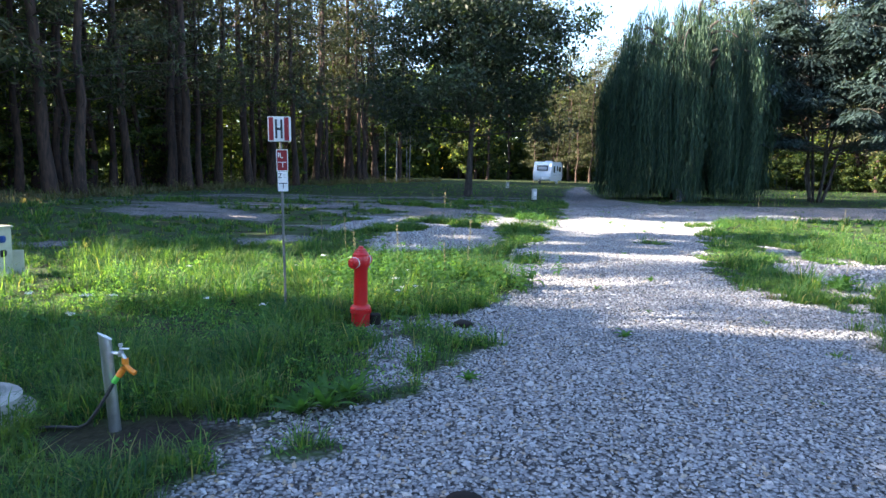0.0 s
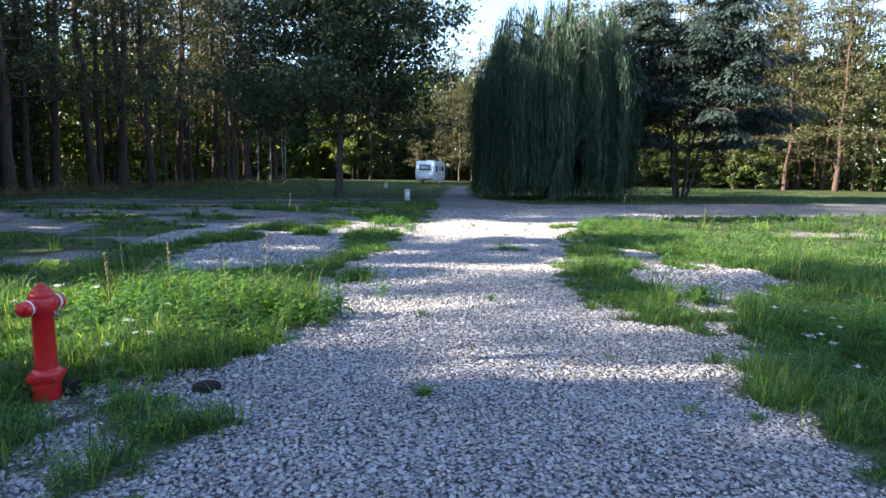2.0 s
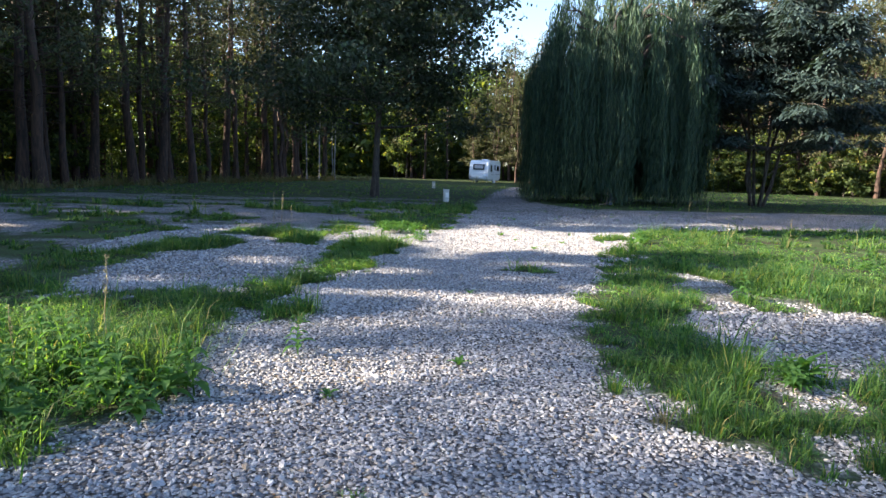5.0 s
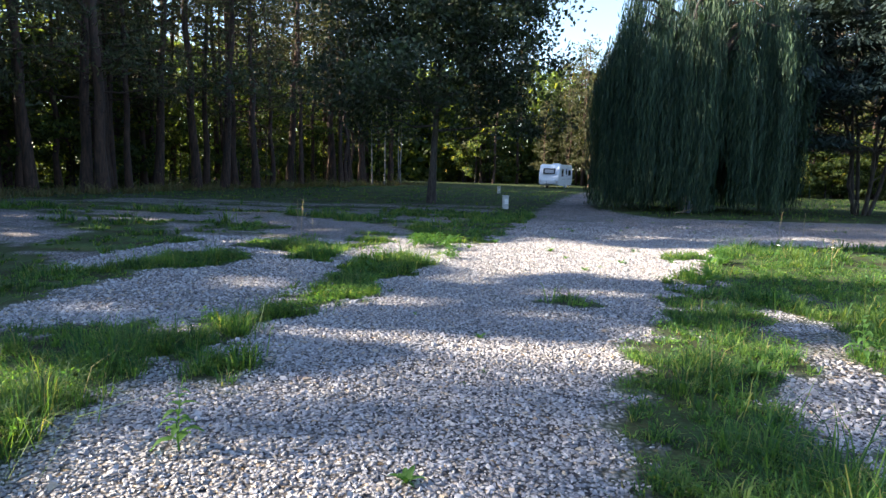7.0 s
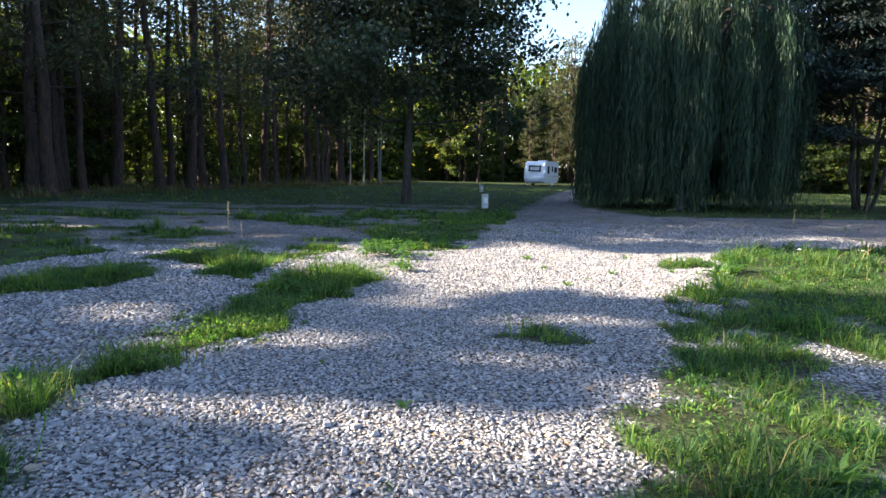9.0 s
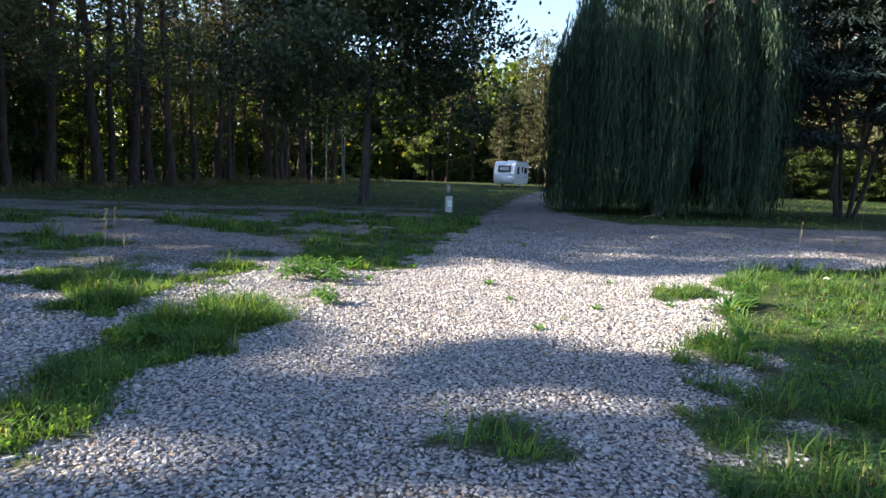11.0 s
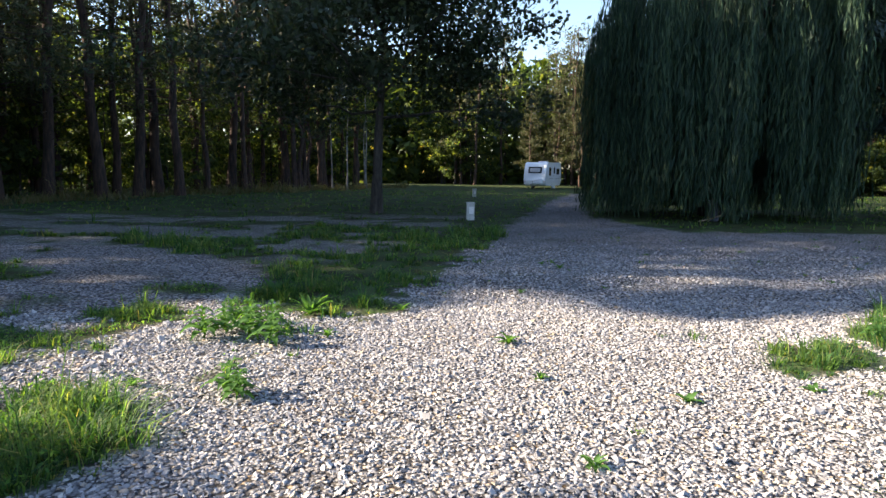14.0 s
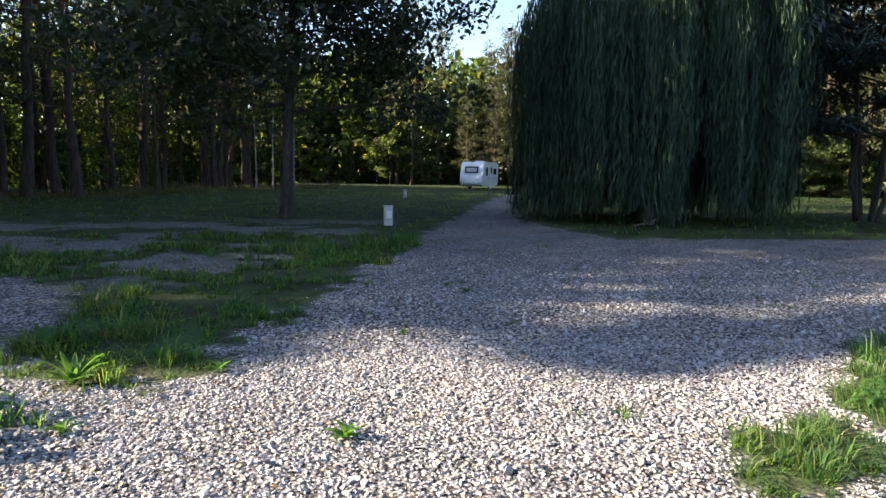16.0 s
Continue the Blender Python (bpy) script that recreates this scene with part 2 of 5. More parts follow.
def mesh_of(name, verts, faces, mats, smooth=False, slots=None):
    """A mesh from arrays: verts (n, 3) and a list of face arrays (f, 3) or (f, 4)."""
    me = bpy.data.meshes.new(name)
    faces = [np.asarray(f, dtype=np.int32) for f in faces if len(f)]
    nf, nl = sum(len(f) for f in faces), sum(f.size for f in faces)
    me.vertices.add(len(verts)), me.loops.add(nl), me.polygons.add(nf)
    me.vertices.foreach_set("co", np.asarray(verts, dtype=np.float32).ravel())
    me.loops.foreach_set("vertex_index", np.concatenate([f.ravel() for f in faces]))
    sizes = np.concatenate([np.full(len(f), f.shape[1], dtype=np.int32) for f in faces])
    me.polygons.foreach_set("loop_start", np.concatenate([[0], np.cumsum(sizes)[:-1]]).astype(np.int32))
    for mt in (mats if isinstance(mats, (list, tuple)) else [mats]):
        me.materials.append(mt)
    if slots is not None:
        me.polygons.foreach_set("material_index", np.asarray(slots, dtype=np.int32))
    me.polygons.foreach_set("use_smooth", np.full(nf, smooth))
    me.update(calc_edges=True)
    return me


def drop(y):
    """The clearing falls away gently towards its far end."""
    y = np.asarray(y, float)
    return -0.0085 * np.clip(y - 22, 0, 20) - 0.004 * np.clip(y - 42, 0, 75)


def thing(name, x, y, z=0.0, label="", category="", group="", kind="", rz=0.0):
    ob = new(name)
    ob.empty_display_size = 0.2
    ob.matrix_world = pose(x, y, z + float(drop(y)), 0, 0, rz)
    return tagged(ob, label, category, group, kind)


def under(ob, name, me, label=""):
    o = new(name, me)
    o.parent = ob
    return tagged(o, label)


def part(name, bm, mat, parent, label="", smooth=True, sharp=40):
    me = bpy.data.meshes.new(name)
    bmesh.ops.recalc_face_normals(bm, faces=bm.faces)
    for e in bm.edges:
        if len(e.link_faces) == 2 and e.calc_face_angle(0) > radians(sharp):
            e.smooth = False
    for f in bm.faces:
        f.smooth = smooth
    bm.to_mesh(me)
    bm.free()
    me.materials.append(mat)
    return under(parent, name, me, label)


def box(cx, cy, cz, sx, sy, sz, bevel=0.0, bm=None, m=None):
    b = bmesh.new()
    bmesh.ops.create_cube(b, size=1, matrix=Matrix.LocRotScale((cx, cy, cz), None, (sx, sy, sz)))
    if bevel:
        bmesh.ops.bevel(b, geom=b.edges[:], offset=bevel, segments=2, affect="EDGES")
    if m is not None:
        bmesh.ops.transform(b, matrix=m, verts=b.verts)
    return b


def lathe(profile, sides=20, m=None):
    """A solid of revolution round z from (radius, height) pairs."""
    b = bmesh.new()
    rings = []
    for r, z in profile:
        rings.append([b.verts.new((r * math.cos(6.28319 * i / sides), r * math.sin(6.28319 * i / sides), z)) for i in range(sides)])
    for a, c in zip(rings, rings[1:]):
        for i in range(sides):
            b.faces.new((a[i], a[(i + 1) % sides], c[(i + 1) % sides], c[i]))
    b.faces.new(rings[0][::-1])
    b.faces.new(rings[-1])
    if m is not None:
        bmesh.ops.transform(b, matrix=m, verts=b.verts)
    return b


def tube_arrays(points, radii, sides=6, start=0):
    pts = np.asarray(points, float)
    n = len(pts)
    tang = np.gradient(pts, axis=0)
    tang /= np.linalg.norm(tang, axis=1)[:, None] + 1e-9
    ref = np.where(np.abs(tang[:, 2:3]) > 0.9, np.array([[1.0, 0, 0]]), np.array([[0, 0, 1.0]]))
    u = np.cross(tang, ref)
    u /= np.linalg.norm(u, axis=1)[:, None] + 1e-9
    v = np.cross(tang, u)
    a = np.arange(sides) * 2 * np.pi / sides
    ring = u[:, None, :] * np.cos(a)[None, :, None] + v[:, None, :] * np.sin(a)[None, :, None]
    verts = (pts[:, None, :] + ring * np.asarray(radii)[:, None, None]).reshape(-1, 3)
    i = np.arange(n - 1)[:, None] * sides
    j = np.arange(sides)[None, :]
    k = (j + 1) % sides
    f = np.stack([i + j, i + k, i + sides + k, i + sides + j], -1).reshape(-1, 4)
    return verts, f + start


def tube_mesh(name, paths, mat, sides=6):
    vs, fs, at = [], [], 0
    for points, radii in paths:
        v, f = tube_arrays(points, radii, sides, at)
        vs.append(v), fs.append(f)
        at += len(v)
    return mesh_of(name, np.concatenate(vs), [np.concatenate(fs)], mat, True)


def leaf_arrays(rng, centre, length, width, along=None, spread=1.0):
    """Diamond leaves at the centres; along gives their main direction."""
    n = len(centre)
    d = rng.normal(size=(n, 3)) * spread
    if along is not None:
        d = d + along
    d /= np.linalg.norm(d, axis=1)[:, None] + 1e-9
    w = np.cross(d, rng.normal(size=(n, 3)))
    w /= np.linalg.norm(w, axis=1)[:, None] + 1e-9
    ln = (length * rng.uniform(0.6, 1.3, n))[:, None]
    wd = (width * rng.uniform(0.6, 1.3, n))[:, None]
    v = np.stack([centre - d * ln / 2, centre + w * wd / 2, centre + d * ln / 2, centre - w * wd / 2], 1).reshape(-1, 3)
    return v, np.arange(n * 4).reshape(-1, 4)


def lattice(seed, size=128):
    return np.random.RandomState(seed).rand(size, size)


LAT = lattice(5)


def vnoise(x, y, scale):
    """Smooth value noise, 0 to 1."""
    x, y = np.asarray(x, float) * scale + 500.3, np.asarray(y, float) * scale + 500.7
    i, j = np.floor(x).astype(int), np.floor(y).astype(int)
    fx, fy = x - i, y - j
    fx, fy = fx * fx * (3 - 2 * fx), fy * fy * (3 - 2 * fy)
    g = lambda a, b: LAT[a % 128, b % 128]
    return (g(i, j) * (1 - fx) + g(i + 1, j) * fx) * (1 - fy) + (g(i, j + 1) * (1 - fx) + g(i + 1, j + 1) * fx) * fy


# ---- ground: gravel drive, pitches, verges ----
LEFT_EDGE = [(-3.2, -8), (-1.9, 1.5), (-1.7, 2.5), (-1.65, 3.4), (-1.1, 3.8), (-0.95, 4.2), (-0.92, 5.2), (-0.84, 6.1), (-0.55, 6.55), (-0.1, 6.6), (0.4, 7.1), (0.5, 7.8), (0.8, 8.3), (0.7, 9.0), (0.45, 9.6), (0.8, 10.1), (1.0, 11.0), (1.3, 12.0), (1.6, 12.8), (2.0, 13.4), (2.05, 14.5), (2.4, 15.3), (2.7, 16.5), (2.55, 17.2), (2.9, 19.2), (3.7, 19.9), (4.0, 21.4), (4.6, 23.7), (5.7, 29.9), (6.7, 34.1), (10.2, 49.5), (13.0, 60)]
RIGHT_EDGE = [(14.2, 60), (11.6, 49.5), (9.3, 36), (9.9, 32.4), (10.6, 29.9), (17.4, 30.1), (44, 33), (44, 25), (16.3, 22.2), (10.0, 20.6), (8.7, 19.7), (8.2, 18.9), (8.0, 18.0), (7.5, 17.2), (7.3, 16.4), (6.4, 15.5), (6.4, 14.6), (5.7, 13.9), (5.6, 13.2), (5.2, 12.4), (4.8, 11.7), (4.7, 11.0), (4.5, 10.3), (4.2, 9.8), (4.0, 9.3), (4.1, 8.6), (4.2, 8.1), (4.0, 7.7), (4.3, 7.2), (4.7, 6.8), (4.9, 6.1), (4.2, 6.0), (3.9, 5.5), (4.1, 5.0), (4.0, 4.6), (4.2, 3.5), (5.0, 2.0), (7, -8)]
DRIVE = LEFT_EDGE + RIGHT_EDGE
PITCHES = [
    [(-1.6, 11.4), (-0.3, 11.6), (0.6, 12.0), (1.1, 12.6), (1.3, 14.0), (1.25, 15.6), (1.65, 17.0), (2.6, 17.0), (3.0, 19.2), (2.1, 20.2), (1.7, 22.6), (-2, 25.5), (-9, 25), (-13, 21.5), (-9, 18.2), (-5, 17.3), (-3.2, 15.1), (-1.9, 13.6)],
    [(-4.9, 12.6), (-3.9, 13.9), (-3.2, 14.1), (-3.0, 13.0), (-4.2, 12.2)],
    [(-9.4, 11.9), (-7.6, 12.3), (-7.4, 11.4), (-9.2, 11.1)],
    [(5.1, 9.9), (5.7, 10.7), (6.8, 11.2), (8.2, 10.8), (8.0, 9.6), (6.4, 8.6), (5.6, 8.2), (5.3, 7.4), (4.7, 6.7), (4.6, 6.9), (5.1, 7.6), (5.3, 8.3), (5.6, 9.1), (5.4, 9.8)],
    [(12.7, 15.5), (15.9, 15.4), (15.7, 16.7), (13.0, 16.7)],
]
ISLANDS = [
    [(-0.85, 6.5), (-0.1, 6.0), (0.2, 5.4), (-0.1, 4.9), (-0.4, 4.5), (-0.6, 4.1), (-0.7, 4.7), (-0.45, 5.2), (-0.75, 5.8)],
    [(-1.22, 3.1), (-1.1, 3.3), (-0.95, 3.15), (-1.1, 3.0)],
    [(3.8, 13.7), (4.3, 13.7), (4.7, 14.0), (4.7, 13.1), (4.5, 13.0), (4.3, 13.4), (3.9, 13.4)],
    [(7.0, 18.3), (7.4, 18.7), (8.2, 18.6), (8.1, 18.2), (7.5, 17.9), (7.1, 17.9)],
    [(1.05, 10.5), (1.2, 10.75), (1.6, 10.65), (1.5, 10.3), (1.2, 10.3)],
    [(6.3, 15.3), (6.7, 15.9), (7.3, 16.2), (6.7, 15.0), (6.4, 15.0)],
    [(-3.6, 14.2), (-2.4, 15.0), (-2.0, 15.8), (-1.9, 16.8), (-1.1, 17.5), (-0.2, 16.5), (-0.8, 15.4), (-1.5, 14.8), (-1.6, 13.9), (-2.4, 13.4)],
    [(-1.3, 18.0), (-1.3, 18.8), (-0.5, 19.4), (0.4, 18.9), (1.25, 19.0), (1.5, 18.2), (0.8, 17.9), (0.9, 17.0), (0.7, 16.1), (0.2, 16.8), (0.0, 17.5)],
    [(0.7, 19.4), (1.1, 20.1), (1.8, 19.2), (1.4, 18.8)],
    [(-3.2, 20.9), (-3.6, 22.4), (-2.3, 22.7), (-1.2, 21.8), (-1.8, 20.7)],
    [(-7.8, 21.9), (-4.4, 22.8), (-4.3, 20.7), (-2.4, 18.7), (-2.7, 17.4), (-3.0, 16.5), (-4.8, 16.6), (-5.2, 19.5)],
]


def signed(px, py, poly):
    """Distance to the edge of a polygon: positive inside."""
    best = np.full(px.shape, 1e9)
    inside = np.zeros(px.shape, bool)
    for (ax, ay), (bx, by) in zip(poly, poly[1:] + poly[:1]):
        dx, dy = bx - ax, by - ay
        t = np.clip(((px - ax) * dx + (py - ay) * dy) / (dx * dx + dy * dy), 0, 1)
        best = np.minimum(best, np.hypot(px - ax - t * dx, py - ay - t * dy))
        hit = (ay > py) != (by > py)
        with np.errstate(divide="ignore", invalid="ignore"):
            hit &= px < ax + (py - ay) * dx / (dy if dy else 1e-9)
        inside ^= hit
    return np.where(inside, best, -best)


def gravel_at(x, y):
    x, y = np.asarray(x, float), np.asarray(y, float)
    d = signed(x, y, DRIVE)
    for p in PITCHES:
        d = np.maximum(d, signed(x, y, p) - 0.05)
    d = d + (vnoise(x, y, 1.1) - 0.5) * 0.3 + (vnoise(x, y, 3.3) - 0.5) * 0.5 + (vnoise(x + 7, y, 7.5) - 0.5) * 0.4
    g = np.clip(d / 0.22 + 0.5, 0, 1)
    # grass streaks over the old pitches
    streak = 0.6 * vnoise(x * 0.4, y * 1.25, 0.9) + 0.4 * vnoise(x, y, 1.5)
    old = np.clip((2.6 + 0.09 * (y - 16) - x) * 2, 0, 1) * np.clip((y - 19.5) * 1.0, 0, 1)
    g = g * (1 - old * np.clip((0.475 - streak) * 9, 0, 1))
    # bare gravel showing through the verge
    bare = 0.55 * vnoise(x + 9, y, 0.8) + 0.45 * vnoise(x, y + 31, 2.1)
    side = np.clip((x - 4.6) * 2, 0, 1) * np.clip((8.5 - x) / 2, 0, 1) * np.clip((19 - y) * 0.7, 0, 1) * np.clip((y - 10.5) * 2, 0, 1)
    g = np.maximum(g, side * np.clip((bare - 0.515) * 9, 0, 1))
    # thin worn turf below the oak
    thin = 0.6 * vnoise(x * 0.35, y * 1.1 + 5, 0.9) + 0.4 * vnoise(x, y + 3, 2.2)
    worn = np.clip((x + 15) / 3, 0, 1) * np.clip((3.5 + 0.2 * (y - 24) - x), 0, 1) * np.clip((y - 22.5) / 2, 0, 1) * np.clip((37 - y) / 4, 0, 1)
    g = np.maximum(g, worn * np.clip((thin - 0.5) * 9, 0, 0.75))
    for p in ISLANDS:
        g = g * np.clip(0.5 - (signed(x, y, p) + (vnoise(x, y, 3.0) - 0.5) * 0.45 + (vnoise(x, y + 5, 8.0) - 0.5) * 0.25) / 0.2, 0, 1)
    weeds = np.clip((vnoise(x + 40, y, 0.55) + 0.6 * vnoise(x, y + 17, 2.3) - 1.18) * 6, 0, 1) * np.clip((y - 9) / 12, 0, 0.7) * np.clip((y - 20) / 6, 0, 1)
    return np.clip(g - weeds, 0, 1)


def soil_at(x, y):
    """Bare dark earth round the tap and the hydrant's foot."""
    tap = np.exp(-(((x + 2.15) / 0.62) ** 2 + ((y - 3.25) / 0.34) ** 2) ** 2)
    foot = np.exp(-(((x + 0.9) / 0.14) ** 2 + ((y - 6.0) / 0.14) ** 2))
    return np.clip((tap + foot) * (0.55 + 0.9 * vnoise(x, y, 4.0)), 0, 1)


def height_at(x, y):
    x, y = np.asarray(x, float), np.asarray(y, float)
    near = np.exp(-((x / 60) ** 2 + (y / 90) ** 2))
    return ((vnoise(x, y, 0.25) - 0.5) * 0.05 + (vnoise(x, y, 1.6) - 0.5) * 0.018) * near + drop(y)


def graded(parts_):
    return np.unique(np.round(np.concatenate([np.arange(a, b, s) for a, b, s in parts_]), 3))


gx = graded([(-700, -60, 40), (-60, -16, 2), (-16, -7, 0.35), (-7, 11, 0.15), (11, 24, 0.3), (24, 60, 2), (60, 701, 40)])
gy = graded([(-700, -20, 40), (-20, -4, 1), (-4, 26, 0.15), (26, 42, 0.3), (42, 62, 0.8), (62, 130, 4), (130, 901, 55)])
X, Y = np.meshgrid(gx, gy)
gv = np.stack([X.ravel(), Y.ravel(), height_at(X.ravel(), Y.ravel())], 1)
nx, ny = len(gx), len(gy)
ii, jj = np.meshgrid(np.arange(nx - 1), np.arange(ny - 1))
q = (jj * nx + ii).ravel()
me = mesh_of("ground", gv, [np.stack([q, q + 1, q + nx + 1, q + nx], 1)], GROUND, True)
me.attributes.new("gravel", "FLOAT", "POINT").data.foreach_set("value", gravel_at(gv[:, 0], gv[:, 1]).astype(np.float32))
me.attributes.new("soil", "FLOAT", "POINT").data.foreach_set("value", soil_at(gv[:, 0], gv[:, 1]).astype(np.float32))
ground = tagged(new("ground", me), "grey crushed gravel drive and weedy grass verges of a campground", "ground", kind="structure")

# loose stones on the drive
CHIP = np.array([(1.0, 0.15, -0.5), (0.05, 1.0, -0.5), (-1.0, 0.1, -0.5), (0, -1.0, -0.5), (0.72, 0.1, 0.5), (0.1, 0.66, 0.62), (-0.7, 0.05, 0.5), (-0.05, -0.7, 0.42)], float)
CHIPQ = np.array([(0, 1, 5, 4), (1, 2, 6, 5), (2, 3, 7, 6), (3, 0, 4, 7)])
CHIPT = np.array([(4, 5, 7), (5, 6, 7)])


def stones(name, x0, x1, y0, y1, step, size, seed, share=None):
    """Crushed stones lying close together: flat angular chips at all turns."""
    rng = np.random.RandomState(seed)
    px, py = [a.ravel() for a in np.meshgrid(np.arange(x0, x1, step), np.arange(y0, y1, step))]
    px, py = px + rng.uniform(-0.6, 0.6, px.size) * step, py + rng.uniform(-0.6, 0.6, py.size) * step
    ok = (gravel_at(px, py) > rng.uniform(0.3, 0.75, px.size)) & (soil_at(px, py) < 0.4)
    if share is not None:
        ok &= rng.rand(px.size) < share(py)
    px, py = px[ok], py[ok]
    n = px.size
    s = size * np.exp(rng.normal(0, 0.33, n))
    v = CHIP[None] * (s[:, None] * np.stack([rng.uniform(0.8, 1.45, n), rng.uniform(0.55, 0.95, n), rng.uniform(0.3, 0.75, n)], 1))[:, None, :]
    v = v + rng.normal(0, 0.14, (n, 8, 3)) * s[:, None, None]
    a, t, u = rng.uniform(0, 6.283, n), rng.normal(0, 0.32, n), rng.normal(0, 0.32, n)
    c, si = np.cos(a)[:, None], np.sin(a)[:, None]
    z = v[:, :, 2] + v[:, :, 0] * np.sin(t)[:, None] + v[:, :, 1] * np.sin(u)[:, None]
    v = np.stack([v[:, :, 0] * c - v[:, :, 1] * si, v[:, :, 0] * si + v[:, :, 1] * c, z], 2)
    v += np.stack([px, py, height_at(px, py) + s * rng.uniform(0.0, 0.32, n)], 1)[:, None, :]
    o = (np.arange(n) * 8)[:, None, None]
    f = [(CHIPQ[None] + o).reshape(-1, 4), (CHIPT[None] + o).reshape(-1, 3)]
    return tagged(new(name, mesh_of(name, v.reshape(-1, 3), f, STONE)), "loose angular grey crushed stones on the drive", "gravel", kind="stuff")


stones("gravel", -2.4, 6.0, 2.2, 12.5, 0.0300, 0.0122, 3)
stones("gravel", 1.6, 9.2, 12.5, 20.6, 0.0300, 0.0122, 4)
stones("gravel", -3.0, 2.0, 10.8, 19.5, 0.048, 0.017, 6)
stones("gravel", 5.6, 9.5, 6.0, 11.5, 0.05, 0.018, 7)
stones("gravel", 3.4, 13.0, 20.6, 27.0, 0.052, 0.015, 8, lambda y: (27.5 - y) / 6)


def blades(name, x0, x1, y0, y1, count, height, width, seed, label, on_gravel=0.0, tall=None, per=22, mat=None):
    """Grass in tufts: bent blades that lean outwards from each tuft's middle."""
    rng = np.random.RandomState(seed)
    nt = count // per
    tx, ty = rng.uniform(x0, x1, nt), rng.uniform(y0, y1, nt)
    g = gravel_at(tx, ty)
    cl = vnoise(tx, ty, 1.3) * 0.6 + vnoise(tx, ty, 4.0) * 0.4
    ok = ((g < rng.uniform(0.05, 0.5, nt)) & (cl > rng.uniform(-0.1, 0.5, nt))) | ((rng.rand(nt) < on_gravel) & (cl > 0.58))
    ok &= soil_at(tx, ty) < 0.35
    tx, ty, cl, g = tx[ok], ty[ok], cl[ok], g[ok]
    th = height * (0.2 + 2.7 * np.clip(cl - 0.18, 0, 1) ** 1.2) * np.exp(rng.normal(0, 0.42, tx.size)) * (1 - 0.45 * g)
    if tall is not None:
        th = th * tall(tx, ty)
    tx, ty, th = np.repeat(tx, per), np.repeat(ty, per), np.repeat(th, per)
    n = tx.size
    a = rng.uniform(0, 6.283, n)
    rad = np.abs(rng.normal(0, 1, n)) * (0.02 + 0.28 * th)
    dx, dy = np.cos(a), np.sin(a)
    px, py = tx + dx * rad, ty + dy * rad
    h = th * rng.uniform(0.45, 1.15, n)
    a = a + rng.normal(0, 0.7, n)
    dx, dy = np.cos(a), np.sin(a)
    lean = rng.uniform(0.2, 1.5, n) * h
    w = width * rng.uniform(0.6, 1.4, n)
    b = np.stack([px, py, height_at(px, py) - 0.01], 1)
    side = np.stack([-dy * w / 2, dx * w / 2, np.zeros(n)], 1)
    mid = b + np.stack([dx * lean * 0.3, dy * lean * 0.3, h * 0.62], 1)
    tip = b + np.stack([dx * lean, dy * lean, h * rng.uniform(0.6, 1.0, n)], 1)
    v = np.stack([b - side, b + side, mid + side * 0.8, mid - side * 0.8, tip], 1).reshape(-1, 3)
    o = (np.arange(n) * 5)[:, None]
    me = mesh_of(name, v, [np.array([[0, 1, 2, 3]]) + o, np.array([[3, 2, 4]]) + o], mat or GRASS, True)
    return tagged(new(name, me), label, "grass", kind="stuff")


def verge(x, y):
    left = np.clip(1.0 - np.hypot((x + 1.2) / 3.2, (y - 7.2) / 2.6), 0, 1) * 0.7
    right = np.clip(1.0 - np.hypot((x - 7.0) / 2.6, (y - 6.2) / 2.6), 0, 1) * 1.1
    return 1.0 + left + right


blades("grass", -9, 1.2, 2.0, 12.5, 130000, 0.125, 0.0085, 11, "lush uneven green grass on the verge", 0.0, verge)
blades("grass", -4.4, -1.5, 1.8, 5.2, 34000, 0.15, 0.0075, 23, "long dark grass round the water tap", 0.0)
blades("grass", -2.6, 0.7, 6.0, 9.8, 24000, 0.15, 0.007, 24, "long sunlit grass behind the hydrant", 0.0)
blades("grass", 3.7, 7.5, 3.0, 9.0, 60000, 0.12, 0.0085, 12, "patchy green grass with weeds beside the drive", 0.0, verge)
blades("grass", 7.5, 13, 3.0, 13.5, 36000, 0.12, 0.012, 22, "rough grass behind the verge", 0.0, verge)
blades("grass", -3, 3.2, 10.0, 21.0, 62000, 0.095, 0.009, 13, "low grass strips between gravel pitches")
blades("grass", 0.2, 3.2, 10.4, 17.4, 52000, 0.12, 0.008, 25, "tufted grass strip between drive and pitch")
blades("grass", -2.6, 1.9, 13.2, 19.6, 40000, 0.085, 0.009, 26, "low grass tongues on the old pitch")
blades("grass", 3.5, 16, 20.0, 29, 26000, 0.06, 0.013, 27, "small green tufts scattered over the gravel crossing", 0.22, per=16)
blades("grass", -14, -3, 12.0, 27, 30000, 0.12, 0.02, 18, "low grass beyond the gravel pitches")
blades("grass", -3, 6, 20.0, 30, 42000, 0.11, 0.014, 19, "low grass strip beside the track")
blades("grass", 10, 24, 12.5, 24, 26000, 0.12, 0.02, 17, "rough sunlit grass at the crossing")
blades("grass", 4.2, 10, 9.0, 20.5, 90000, 0.1, 0.009, 14, "sunlit grass beside the gravel crossing")
blades("grass", -26, 40, 24, 62, 70000, 0.08, 0.022, 15, "mown grass clearing below the trees", per=5)
blades("grass", -2.0, 7.5, 3.0, 23, 60000, 0.065, 0.009, 16, "sparse short tufts growing through gravel", 0.05)


